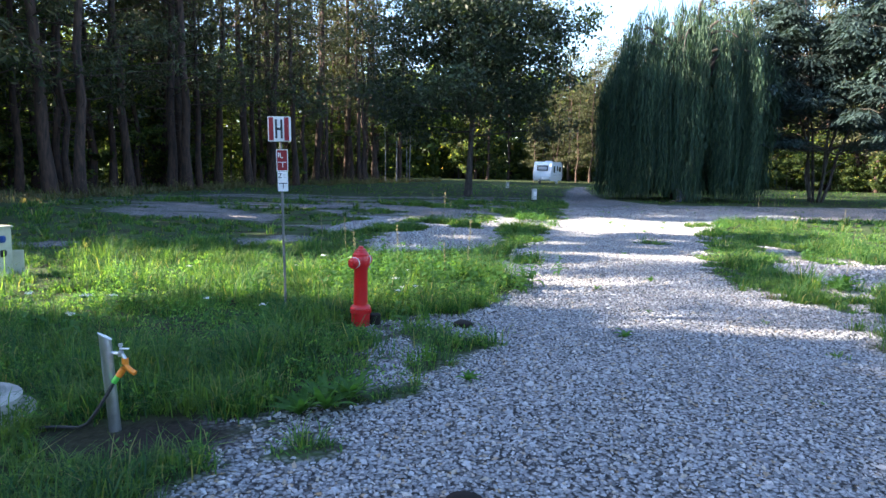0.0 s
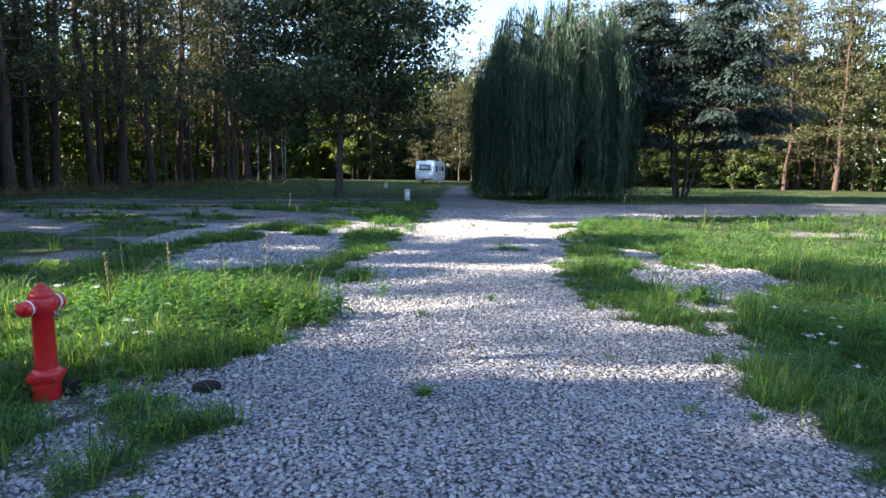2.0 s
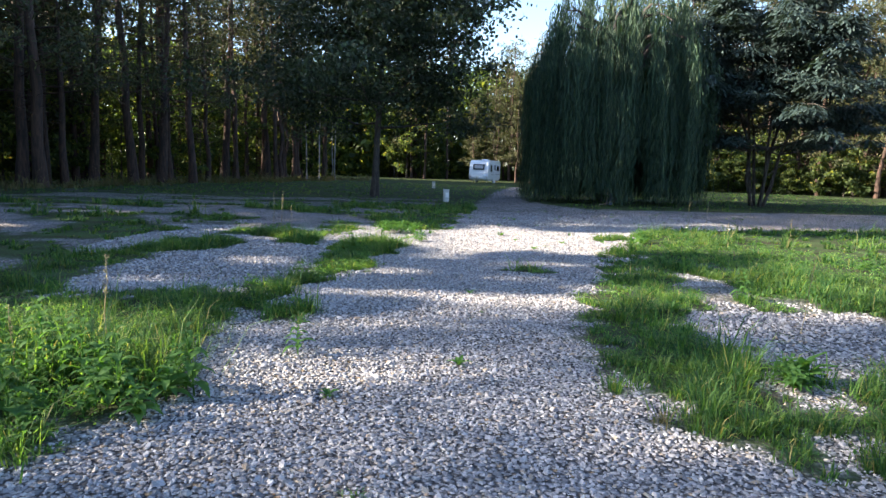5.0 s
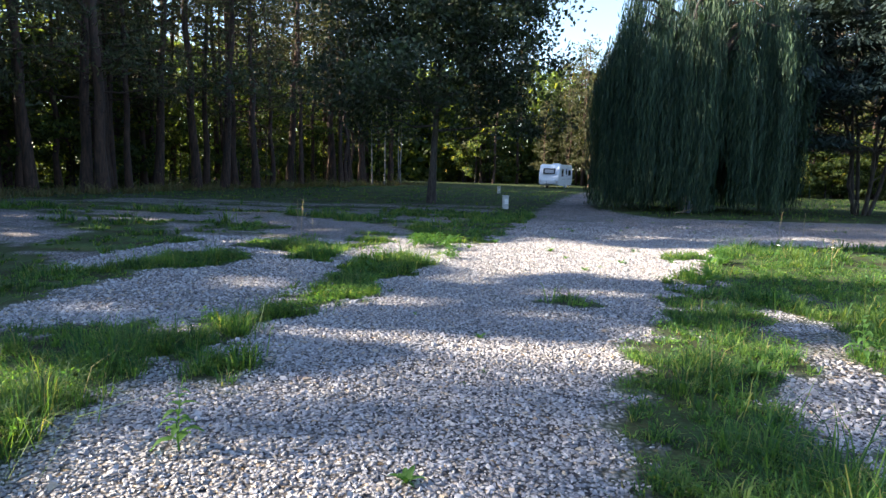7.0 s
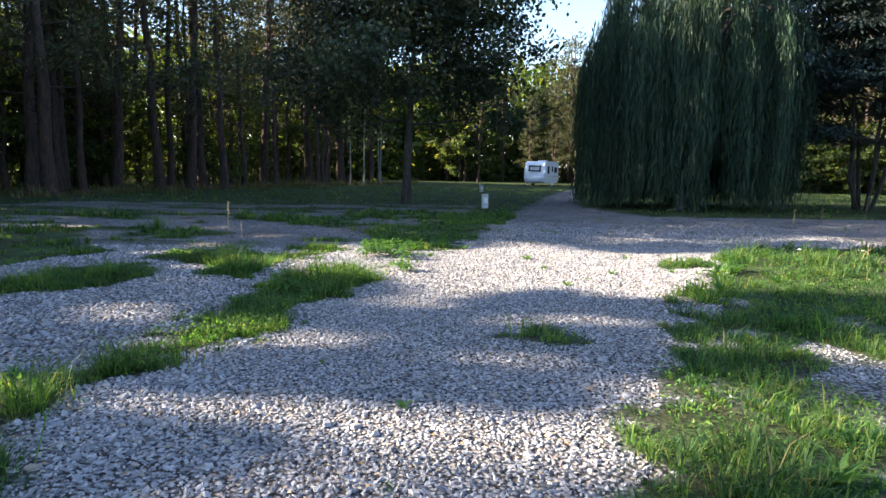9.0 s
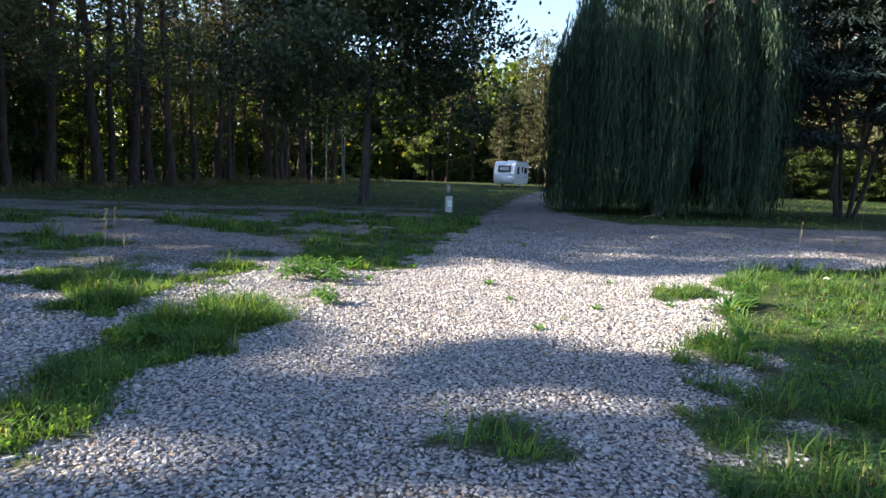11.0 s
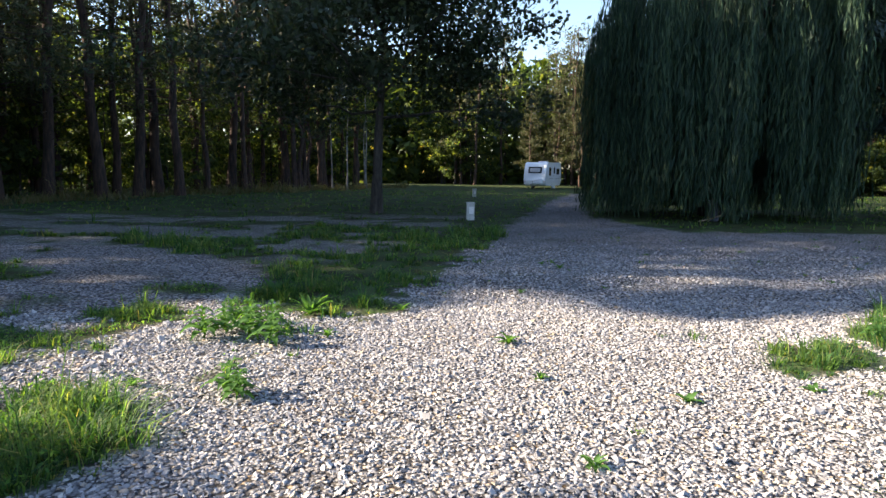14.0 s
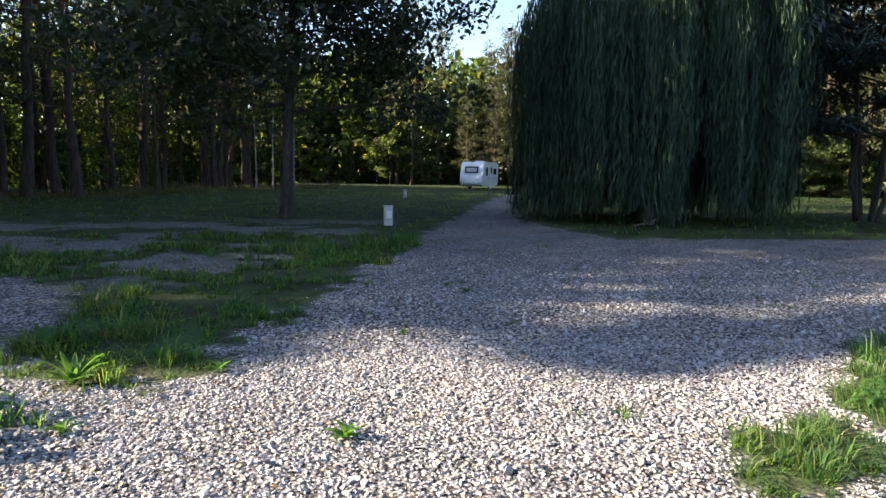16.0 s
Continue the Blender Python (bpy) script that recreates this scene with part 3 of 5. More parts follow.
def carpet(cx, cy, sx, sy, count, high, seed, label):
    """Low broad-leaved weeds growing close together over the verge."""
    rng = np.random.RandomState(seed)
    px, py = rng.uniform(cx - sx, cx + sx, count), rng.uniform(cy - sy, cy + sy, count)
    cl = 0.6 * vnoise(px, py, 1.7) + 0.4 * vnoise(px, py, 5.0)
    edge = 1 - np.hypot((px - cx) / sx, (py - cy) / sy) ** 2
    ok = (gravel_at(px, py) < 0.4) & (soil_at(px, py) < 0.3) & (cl + 0.5 * edge > rng.uniform(0.3, 0.75, count))
    px, py, cl = px[ok], py[ok], cl[ok]
    h = high * (0.1 + 2.2 * np.clip(cl - 0.25, 0, 1) ** 1.3) * rng.uniform(0.1, 1.0, px.size)
    v, f = leaf_arrays(rng, np.stack([px, py, height_at(px, py) + h], 1), 0.042, 0.015, np.array([0, 0, 0.45]), 1.0)
    tagged(new("ground_weeds", mesh_of("ground_weeds", v, [f], WEED)), label, "weed", kind="stuff")


carpet(-2.2, 6.0, 3.6, 3.4, 42000, 0.24, 301, "dense low broad-leaved weeds among the verge grass")
carpet(7.0, 6.0, 2.2, 2.0, 22000, 0.34, 302, "lush dark green weeds on the shaded verge")
carpet(-0.6, 9.2, 1.6, 1.6, 9000, 0.26, 303, "sunlit leafy weeds beside the gravel")
carpet(9.0, 13.0, 4.0, 4.5, 24000, 0.14, 304, "low leafy weeds through the sunlit grass")
carpet(0.8, 17.5, 2.4, 5.0, 12000, 0.10, 305, "low leafy weeds between the gravel pitches")
carpet(1.6, 13.9, 1.3, 3.6, 16000, 0.2, 307, "low leafy weeds in the grass strip beside the drive")
carpet(5.6, 11.0, 1.8, 3.0, 5000, 0.10, 306, "low leafy weeds among the tufts beside the drive")

FRINGE = leaf_material("dry_grass_blade", [(0.0, (0.10, 0.09, 0.05)), (0.6, (0.19, 0.16, 0.085)), (1.0, (0.08, 0.12, 0.04))], 0.35)
for fx, fy in ((-17, 24), (-16.3, 32), (-15, 39), (-13, 46), (-10.5, 53), (-8, 58), (-5, 64), (-2, 70)):
    blades("long_grass", fx - 2.2, fx + 2.2, fy - 4, fy + 4, 2600, 0.3, 0.025, 400 + int(fy), "long dry grass along the wood edge", per=12, mat=FRINGE)

blades("dead_grass", 0.5, 7.5, 4.0, 23, 9000, 0.05, 0.007, 21, "dry brown weed remains in the gravel", 0.05, per=26, mat=FRINGE)

# ---- trees ----


def bent(rng, p0, p1, n=6, wobble=0.1, sag=0.0):
    t = np.linspace(0, 1, n)[:, None]
    p = np.asarray(p0, float) * (1 - t) + np.asarray(p1, float) * t
    p[1:-1] += rng.normal(0, wobble, (n - 2, 3))
    p[:, 2] += (sag * 4 * t * (1 - t))[:, 0]
    return p


def broadleaf(name, height, base, radius, leaves, leaf, mat, bark_mat, seed, label, girth=0.2, limbs=14, stems=1, layered=0.0, category="tree"):
    """A broadleaved tree: trunk, limbs and a crown of leaf clumps with gaps. It stands at the origin."""
    rng = np.random.RandomState(seed)
    ob = thing(name, 0, 0, 0, label, category)
    tips, paths = [], []
    for s in range(stems):
        a = 6.283 * s / stems + 0.5
        off = 0.25 * (stems > 1)
        lean = 0.10 * radius if stems == 1 else 0.35 * radius
        top = (math.cos(a) * lean, math.sin(a) * lean, height * 0.9)
        tr = bent(rng, (math.cos(a) * off, math.sin(a) * off, -0.1), top, 9, 0.05 * girth * 5)
        rr = girth * np.linspace(1.0, 0.15, 9)
        rr[0] *= 1.35
        under(ob, "trunk", tube_mesh("trunk", [(tr, rr)], bark_mat, 9))
        for i in range(limbs // stems):
            t = (base / height) * 0.9 + (1 - base / height * 0.9) * (i + rng.rand()) / (limbs // stems) * 0.92
            k = t * 8
            k0 = int(min(k, 7))
            p0 = tr[k0] + (tr[k0 + 1] - tr[k0]) * (k - k0)
            az = 2.4 * i + rng.uniform(-0.5, 0.5)
            reach = radius * (0.55 + 0.45 * math.sin(math.pi * min(1, 0.25 + 0.75 * t))) * rng.uniform(0.75, 1.1) * (1.15 - 0.55 * max(0, t - 0.5) * 2)
            p1 = p0 + np.array([math.cos(az) * reach, math.sin(az) * reach, reach * rng.uniform(0.05, 0.5)])
            lp = bent(rng, p0, p1, 6, 0.1, -0.1)
            lr = girth * (0.4 * (1 - 0.6 * t)) * np.linspace(1, 0.15, 6)
            under(ob, "limb", tube_mesh("limb", [(lp, lr)], bark_mat, 5))
            for f in np.linspace(0.3, 1.0, 6):
                c = p0 + (p1 - p0) * f
                for _ in range(2):
                    tips.append(c + rng.normal(0, 0.16 * radius, 3) * np.array([1, 1, 0.6 - 0.35 * layered]))
    tips = np.array(tips)
    tips = tips[tips[:, 2] > base * 0.8]
    which = rng.randint(0, len(tips), leaves)
    size = (0.06 + 0.09 * rng.rand(len(tips))) * radius
    c = tips[which] + rng.normal(0, 1, (leaves, 3)) * size[which][:, None] * np.array([1, 1, 0.55 - 0.3 * layered])
    v, f = leaf_arrays(rng, c, leaf, leaf * 0.55, np.array([0, 0, -0.3]), 1.0)
    under(ob, "crown", mesh_of("crown", v, [f], mat))
    return ob


def pine(seed, height, crown_from, label, puffs=60, per=17, needle=(0.42, 0.13), girth=0.19, reach=1.0):
    """A tall forest pine: bare reddish trunk with dead stubs, needle tufts above."""
    rng = np.random.RandomState(seed)
    ob = thing("pine_tree", 0, 0, 0, label, "tree")
    tr = bent(rng, (0, 0, -0.1), (rng.normal(0, 0.5), rng.normal(0, 0.5), height), 10, 0.08)
    rr = girth * np.linspace(1.0, 0.2, 10)
    rr[0] *= 1.3
    under(ob, "trunk", tube_mesh("trunk", [(tr, rr)], PINE_BARK, 8))
    stubs, cs = [], []
    for i in range(16):
        h = rng.uniform(2.5, crown_from)
        k = h / height * 9
        p0 = tr[int(k)] + (tr[int(k) + 1] - tr[int(k)]) * (k % 1)
        a, ln = rng.uniform(0, 6.283), rng.uniform(0.3, 1.6)
        stubs.append((bent(rng, p0, p0 + np.array([math.cos(a) * ln, math.sin(a) * ln, rng.uniform(-0.2, 0.25)]), 4, 0.03), np.linspace(0.025, 0.006, 4)))
    for i in range(puffs // 3):
        h = crown_from + (height - crown_from) * (i + rng.rand()) / (puffs / 3) * 0.98
        k = min(h / height * 9, 8.99)
        p0 = tr[int(k)] + (tr[int(k) + 1] - tr[int(k)]) * (k % 1)
        a = 2.4 * i + rng.uniform(-0.5, 0.5)
        ln = (1.0 + 2.6 * (1 - (h - crown_from) / (height - crown_from)) ** 0.7) * rng.uniform(0.6, 1.1) * reach
        p1 = p0 + np.array([math.cos(a) * ln, math.sin(a) * ln, ln * rng.uniform(-0.1, 0.4)])
        stubs.append((bent(rng, p0, p1, 5, 0.08), np.linspace(0.05, 0.01, 5)))
        for fr in (0.5, 0.75, 1.0):
            cs.append(p0 + (p1 - p0) * fr + rng.normal(0, 0.2, 3))
    tagged(under(ob, "branch", tube_mesh("branch", stubs, PINE_BARK, 3)), kind="stuff")
    cs = np.array(cs)
    n = per
    c = np.repeat(cs, n, 0) + rng.normal(0, 1, (len(cs) * n, 3)) * np.array([0.42, 0.42, 0.2])
    v, f = leaf_arrays(rng, c, *needle, np.array([0, 0, 0.5]), 1.0)
    under(ob, "crown", mesh_of("crown", v, [f], NEEDLE))
    return ob


def placed(ob, spots, group, first_scale=1.0):
    """The made tree goes to the first spot, copies of it to the others."""
    for i, (x, y, sc, turn) in enumerate(spots):
        m = pose(x, y, float(drop(y)), 0, 0, turn) @ Matrix.Diagonal((sc, sc, sc, 1))
        o = ob if i == len(spots) - 1 else copy_thing(ob, m)
        if o is ob:
            ob.matrix_basis = m
        tagged(o, group=group)


def willow(x, y, height, radius):
    rng = np.random.RandomState(21)
    ob = thing("weeping_willow", x, y, 0, "large weeping willow with long hanging green strands reaching the grass", "tree")
    tr = bent(rng, (0, 0, -0.1), (0.3, 0.2, height * 0.75), 8, 0.12)
    under(ob, "trunk", tube_mesh("trunk", [(tr, 0.42 * np.linspace(1.1, 0.35, 8))], OAK_BARK, 10))
    lead = []
    for i in range(22):
        az, up = 2.4 * i + rng.uniform(-0.4, 0.4), rng.uniform(0.5, 0.97)
        r = radius * rng.uniform(0.45, 1.0)
        p0 = tr[4 + i % 4]
        top = height * (1.0 - 0.30 * (r / radius) ** 2.5) * rng.uniform(0.88, 1.0)
        p1 = np.array([math.cos(az) * r, math.sin(az) * r, top - 0.4])
        lp = bent(rng, p0, p1, 7, 0.1, 0.9)
        lead.append(lp)
        under(ob, "limb", tube_mesh("limb", [(lp, np.linspace(0.16, 0.02, 7))], OAK_BARK, 5))
    m, per = 230, 18
    taz = rng.uniform(0, 6.283, m)
    trad = radius * np.sqrt(rng.uniform(0.12, 1.0, m))
    ttop = height * (1.0 - 0.36 * (trad / radius) ** 3.2) * rng.uniform(0.9, 1.0, m)
    ttop = np.where(rng.rand(m) < 0.3, ttop * rng.uniform(0.5, 0.85, m), ttop)
    tlow = np.where(rng.rand(m) < 0.7, rng.uniform(0.05, 0.7, m), rng.uniform(0.8, 3.2, m))
    n = m * per
    tx = np.repeat(np.cos(taz) * trad, per) + rng.normal(0, 0.17, n)
    ty = np.repeat(np.sin(taz) * trad, per) + rng.normal(0, 0.17, n)
    az, r = np.arctan2(ty, tx), np.hypot(tx, ty)
    top = np.repeat(ttop, per) * rng.uniform(0.8, 1.0, n)
    low = np.repeat(tlow, per) + np.abs(rng.normal(0, 0.9, n)) * rng.uniform(0, 1, n)
    cs, al, tw = [], [], []
    for i in range(n):
        ln = max(1.0, top[i] - low[i])
        k = int(ln / 0.21)
        t = np.linspace(0, 1, k)
        out = r[i] + 0.5 * np.sin(np.clip(t * 6, 0, 1.57)) - 0.15 * t
        sw = 0.10 * np.sin(t * 5 + az[i] * 7)
        cx, cy = out * math.cos(az[i] ) - sw * math.sin(az[i]), out * math.sin(az[i]) + sw * math.cos(az[i])
        cz = top[i] - ln * t - 0.25 * (t < 0.02)
        p = np.stack([cx, cy, cz], 1)
        cs.append(p + rng.normal(0, 0.045, p.shape))
        if i % 9 == 0:
            tw.append((p[:: max(1, k // 5)], np.full(len(p[:: max(1, k // 5)]), 0.008)))
    c = np.concatenate(cs)
    v, f = leaf_arrays(rng, c, 0.44, 0.046, np.array([0, 0, -1.8]), 0.34)
    under(ob, "foliage", mesh_of("foliage", v, [f], WILLOW))
    under(ob, "twig", tube_mesh("twig", [t for t in tw if len(t[0]) > 2], WILLOW, 3))
    return ob


willow(14.0, 36.8, 12.1, 4.3)
oak = broadleaf("oak_tree", 13.0, 4.2, 5.8, 46000, 0.24, OAK, OAK_BARK, 31, "young oak with a slim dark trunk and dense dark crown", 0.2, 26)
oak.matrix_basis = pose(1.6, 36.3, float(drop(36.3)))


def feathery(x, y, height, radius):
    """A many-stemmed tree whose boughs carry flat layered sprays that droop at their rims."""
    rng = np.random.RandomState(35)
    ob = thing("feathery_tree", x, y, 0, "broad multi-stemmed tree with layered blue-green feathery foliage", "tree")
    cs, out = [], []
    for k in range(6):
        a = 6.283 * k / 6 + 0.4
        top = (math.cos(a) * radius * 0.4, math.sin(a) * radius * 0.4, height * rng.uniform(0.8, 0.95))
        tr = bent(rng, (math.cos(a) * 0.3, math.sin(a) * 0.3, -0.1), top, 9, 0.12)
        under(ob, "trunk", tube_mesh("trunk", [(tr, 0.085 * np.linspace(1.15, 0.2, 9))], OAK_BARK, 8))
        for i in range(21):
            t = 0.24 + 0.74 * (i + rng.rand()) / 21
            p0 = tr[min(int(t * 8), 7)]
            az = a + rng.normal(0, 1.0)
            reach = radius * (1.05 - 0.62 * max(0, t - 0.35)) * rng.uniform(0.55, 1.0)
            p1 = np.array([math.cos(az) * reach, math.sin(az) * reach, p0[2] + reach * rng.uniform(-0.12, 0.22) + 0.5])
            lp = bent(rng, p0, p1, 6, 0.1, 0.35)
            under(ob, "limb", tube_mesh("limb", [(lp, 0.045 * np.linspace(1, 0.2, 6))], OAK_BARK, 4))
            for f in (0.45, 0.65, 0.85, 1.0):
                c0 = p0 + (p1 - p0) * f + rng.normal(0, 0.3, 3) * np.array([1, 1, 0.5])
                m = 190
                ang, rr = rng.uniform(0, 6.283, m), np.sqrt(rng.rand(m)) * rng.uniform(0.6, 1.25)
                d = np.stack([np.cos(ang), np.sin(ang), -0.25 - 0.55 * rr], 1)
                cs.append(c0 + np.stack([np.cos(ang) * rr, np.sin(ang) * rr, -0.5 * rr ** 2 + rng.normal(0, 0.09, m)], 1))
                out.append(d)
    c, d = np.concatenate(cs), np.concatenate(out)
    keep = c[:, 2] > 3.0 + 0.5 * rng.rand(len(c))
    c, d = c[keep], d[keep] + rng.normal(0, 0.25, (keep.sum(), 3))
    d /= np.linalg.norm(d, axis=1)[:, None]
    w = np.cross(d, np.array([0, 0, 1.0]) + rng.normal(0, 0.25, c.shape))
    w /= np.linalg.norm(w, axis=1)[:, None] + 1e-9
    ln, wd = 0.15 * rng.uniform(0.6, 1.4, (len(c), 1)), 0.045 * rng.uniform(0.6, 1.4, (len(c), 1))
    v = np.stack([c - d * ln, c + w * wd, c + d * ln, c - w * wd], 1).reshape(-1, 3)
    under(ob, "crown", mesh_of("crown", v, [np.arange(len(v)).reshape(-1, 4)], BLUE))


feathery(22.3, 37.0, 14.5, 6.6)

rngf = random.Random(8)


def scatter(line, depth, count, low, high):
    """Spots along a line of (x, y) points and up to depth metres behind it."""
    out = []
    for _ in range(count):
        k = rngf.random() * (len(line) - 1)
        i = int(k)
        (ax, ay), (bx, by) = line[i], line[i + 1]
        ln = math.hypot(bx - ax, by - ay)
        back = rngf.random() ** 1.3 * depth
        x = ax + (bx - ax) * (k - i) - (by - ay) / ln * back
        y = ay + (by - ay) * (k - i) + (bx - ax) / ln * back
        out.append((x, y, rngf.uniform(low, high), rngf.uniform(0, 360)))
    return out


WOOD_LEFT = [(-18.5, 23), (-17.5, 30), (-16, 37), (-13.5, 46), (-10, 55), (-5, 65), (-3, 69)]
WOOD_FAR = [(3, 84), (14, 87), (26, 86), (34, 78)]
WOOD_RIGHT = [(27, 72), (38, 68), (50, 60), (60, 46)]
PINE_LABEL = "tall forest pine with a bare reddish trunk and high needle crown"
for seed, h, cf in ((51, 19.0, 7.5), (52, 21.0, 9.0), (53, 18.0, 3.5)):
    spots = scatter(WOOD_LEFT, 15, 30, 0.85, 1.15) + scatter(WOOD_FAR, 9, 11, 0.8, 0.98) + scatter(WOOD_RIGHT, 12, 18, 0.9, 1.15)
    if seed == 51:
        spots += [(-20.3, 37.0, 1.2, 20)]
    if seed == 53:
        spots += [(-19 - 1.6 * i, 23.5 + 1.9 * i, 1.1, 70 * i) for i in range(6)] + [(-22, 33, 1.2, 10), (-20, 36.5, 1.1, 200), (-25, 36, 1.2, 100)]
        spots += [(44 + 2.6 * i, 63.5 - 1.9 * i, 0.95 + 0.04 * (i % 3), 50 * i) for i in range(7)]
        spots += [(27 + 2.5 * i, 69 - 1.0 * i, 1.05 + 0.05 * (i % 3), 80 * i) for i in range(9)]
    placed(pine(seed, h, cf, PINE_LABEL), spots, "forest pines")
edge = pine(58, 21.0, 4.5, "tall dark pine at the wood edge with drooping needle boughs", 99, 38, (0.36, 0.08), 0.27, 1.35)
placed(edge, [(-18.0, 29.1, 1.1, 0), (-16.9, 29.5, 0.95, 100), (-15.6, 36.8, 1.0, 200), (-14.6, 36.6, 1.05, 40), (-17.2, 35.2, 0.95, 310), (-12.4, 46.8, 1.0, 150), (-10.9, 48.5, 0.95, 260), (-18.3, 42.5, 1.1, 75), (-15.2, 43.5, 1.0, 160), (-13.6, 45.4, 1.05, 290), (-16.4, 40.2, 1.05, 30), (-13.5, 51.5, 1.15, 20), (-11.0, 57.0, 1.15, 130), (-8.5, 62.0, 1.2, 240), (-6.5, 66.5, 1.15, 10)], "pines of the wood edge")
full = pine(57, 20.0, 3.0, "broad sunlit pine with dense pale needle tufts down its trunk", 150, 46, (0.36, 0.08))
placed(full, [(17.4, 79, 0.62, 0), (19.3, 80, 0.72, 40), (21.8, 80.5, 0.82, 140), (15.4, 81, 0.56, 200), (24.2, 79, 0.85, 260), (12.6, 82, 0.5, 310), (45.5, 57, 1.0, 20), (49, 54.5, 1.1, 90), (52.5, 51, 1.05, 170), (56, 48, 1.1, 250), (42, 60, 0.95, 300)], "broad sunlit pines")
for seed, h, bb, r in ((61, 6.5, 0.8, 1.8), (62, 9.0, 2.0, 2.2), (63, 3.6, 0.2, 1.6)):
    spots = [(x - 4.5 + 0.05 * y, y + 1.5, s_, t_) for x, y, s_, t_ in scatter(WOOD_LEFT, 13, 22, 0.8, 1.25)] + scatter(WOOD_FAR, 9, 8, 0.9, 1.3) + scatter(WOOD_RIGHT, 14, 9, 0.8, 1.25)
    if seed != 62:
        spots += [(22.5 + 1.5 * i + rngf.uniform(-0.5, 0.5), 70.5 - 0.75 * i + rngf.uniform(-1, 1), rngf.uniform(0.8, 1.25), 40 * i) for i in range(seed % 2, 17, 2)] + [(23.5 + 2.3 * i, 67.5 - 0.9 * i, rngf.uniform(0.6, 0.95), 77 * i) for i in range(10)]
    placed(broadleaf("understory_tree", h, bb, r, 1050, 0.36, UNDER, OAK_BARK, seed, "slender young broadleaved tree at the edge of the wood", 0.06, 7), spots, "young trees of the wood edge")
birch = broadleaf("birch_tree", 12.0, 6.5, 1.8, 1200, 0.28, UNDER, BIRCH_BARK, 66, "slim pale-barked birch at the edge of the wood", 0.07, 8)
placed(birch, [(-4.2, 64.5, 1.0, 0), (-5.2, 63.5, 0.9, 120), (-2.9, 66.5, 1.05, 220), (-3.3, 68.0, 0.95, 40)], "pale birches")

# unseen trees added on the left, to shade the drive and clearing
shade = broadleaf("shade_tree", 22.0, 0.8, 1.0, 1700, 0.72, UNDER, OAK_BARK, 71, "slim tall broadleaved tree added out of view to cast shade", 0.12, 15)
# tree heights by y, stepped so that sunlit bands reach the ground
HEIGHTS = ((4.9, 23.0), (5.4, 20.5), (6.0, 23.0), (10.6, 2.5), (12.3, 15.0), (12.7, 17.0), (13.4, 18.0), (13.8, 14.0), (15.3, 18.0), (19.9, 13.7), (20.2, 16.0), (99.0, 23.0))
for x0, y0, y1, gap in ((-27.0, -4, 22, 0.8), (-28.6, -3.6, 22, 0.8), (-30.2, -3.8, 6.5, 0.8), (-25.4, 11.9, 20.2, 0.8), (-37.0, 21.7, 48, 1.2), (-39.0, 22.1, 48, 1.7)):
    for y in np.arange(y0, y1, gap):
        tall = next(h_ for upto, h_ in HEIGHTS if y < upto) * rngf.uniform(0.95, 1.05)
        tall = min(tall, 12.2) if x0 > -26 else tall
        sz = tall / 21.0
        m = pose(x0 + rngf.uniform(-0.4, 0.4), y + rngf.uniform(-0.15, 0.15), float(drop(y)), 0, 0, rngf.uniform(0, 360)) @ Matrix.Diagonal((0.7 + 0.3 * sz, 0.7 + 0.3 * sz, sz, 1))
        tagged(copy_thing(shade, m), group="trees of the clearing's near edge")
# unseen narrowed pines, added so raised crowns shade the gravel but not the verge
high = pine(55, 24.0, 12.8, "tall straight pine with a high narrow crown, added out of view for shade", 114)
for i, hy in enumerate((6.1, 6.6, 7.1, 7.6, 9.2, 9.4, 9.65, 9.85, 10.05, 10.25)):
    m = pose(-26.5 - 1.7 * (i % 2), hy, 0, 0, 0, 67 * i) @ Matrix.Diagonal((0.36, 0.36, 1.0, 1))
    tagged(copy_thing(high, m), group="high-crowned pines")
high.matrix_basis = pose(-29.4, 7.5, 0) @ Matrix.Diagonal((0.36, 0.36, 1.0, 1))
tagged(high, group="high-crowned pines")
shade.matrix_basis = pose(-31, -8, 0)
tagged(shade, group="trees of the clearing's near edge")


def wood_mass(name, line, near, far, count, top, leaf, seed, label):
    """Foliage filling the depth of the wood behind its edge."""
    rng = np.random.RandomState(seed)
    p = np.array(line, float)
    k = rng.uniform(0, len(p) - 1.001, count)
    i = k.astype(int)
    d = p[i + 1] - p[i]
    nrm = np.stack([-d[:, 1], d[:, 0]], 1) / np.linalg.norm(d, axis=1)[:, None]
    xy = p[i] + d * (1.5 * (k - i) - 0.25)[:, None] + nrm * rng.uniform(near, far, count)[:, None]
    cl = vnoise(xy[:, 0], xy[:, 1], 0.5)
    z = rng.uniform(0, 1, count) ** 1.1 * top * (0.7 + 0.5 * cl)
    some = vnoise(xy[:, 0] + 0.2 * z, xy[:, 1] + 0.6 * z, 0.42) > rng.uniform(0.3, 0.56, count)
    xy, z = xy[some], z[some]
    c = np.stack([xy[:, 0], xy[:, 1], z + drop(xy[:, 1])], 1)
    v, f = leaf_arrays(rng, c, leaf, leaf * 0.55, None, 1.0)
    tagged(new(name, mesh_of(name, v, [f], UNDER)), label, "woods", kind="stuff")


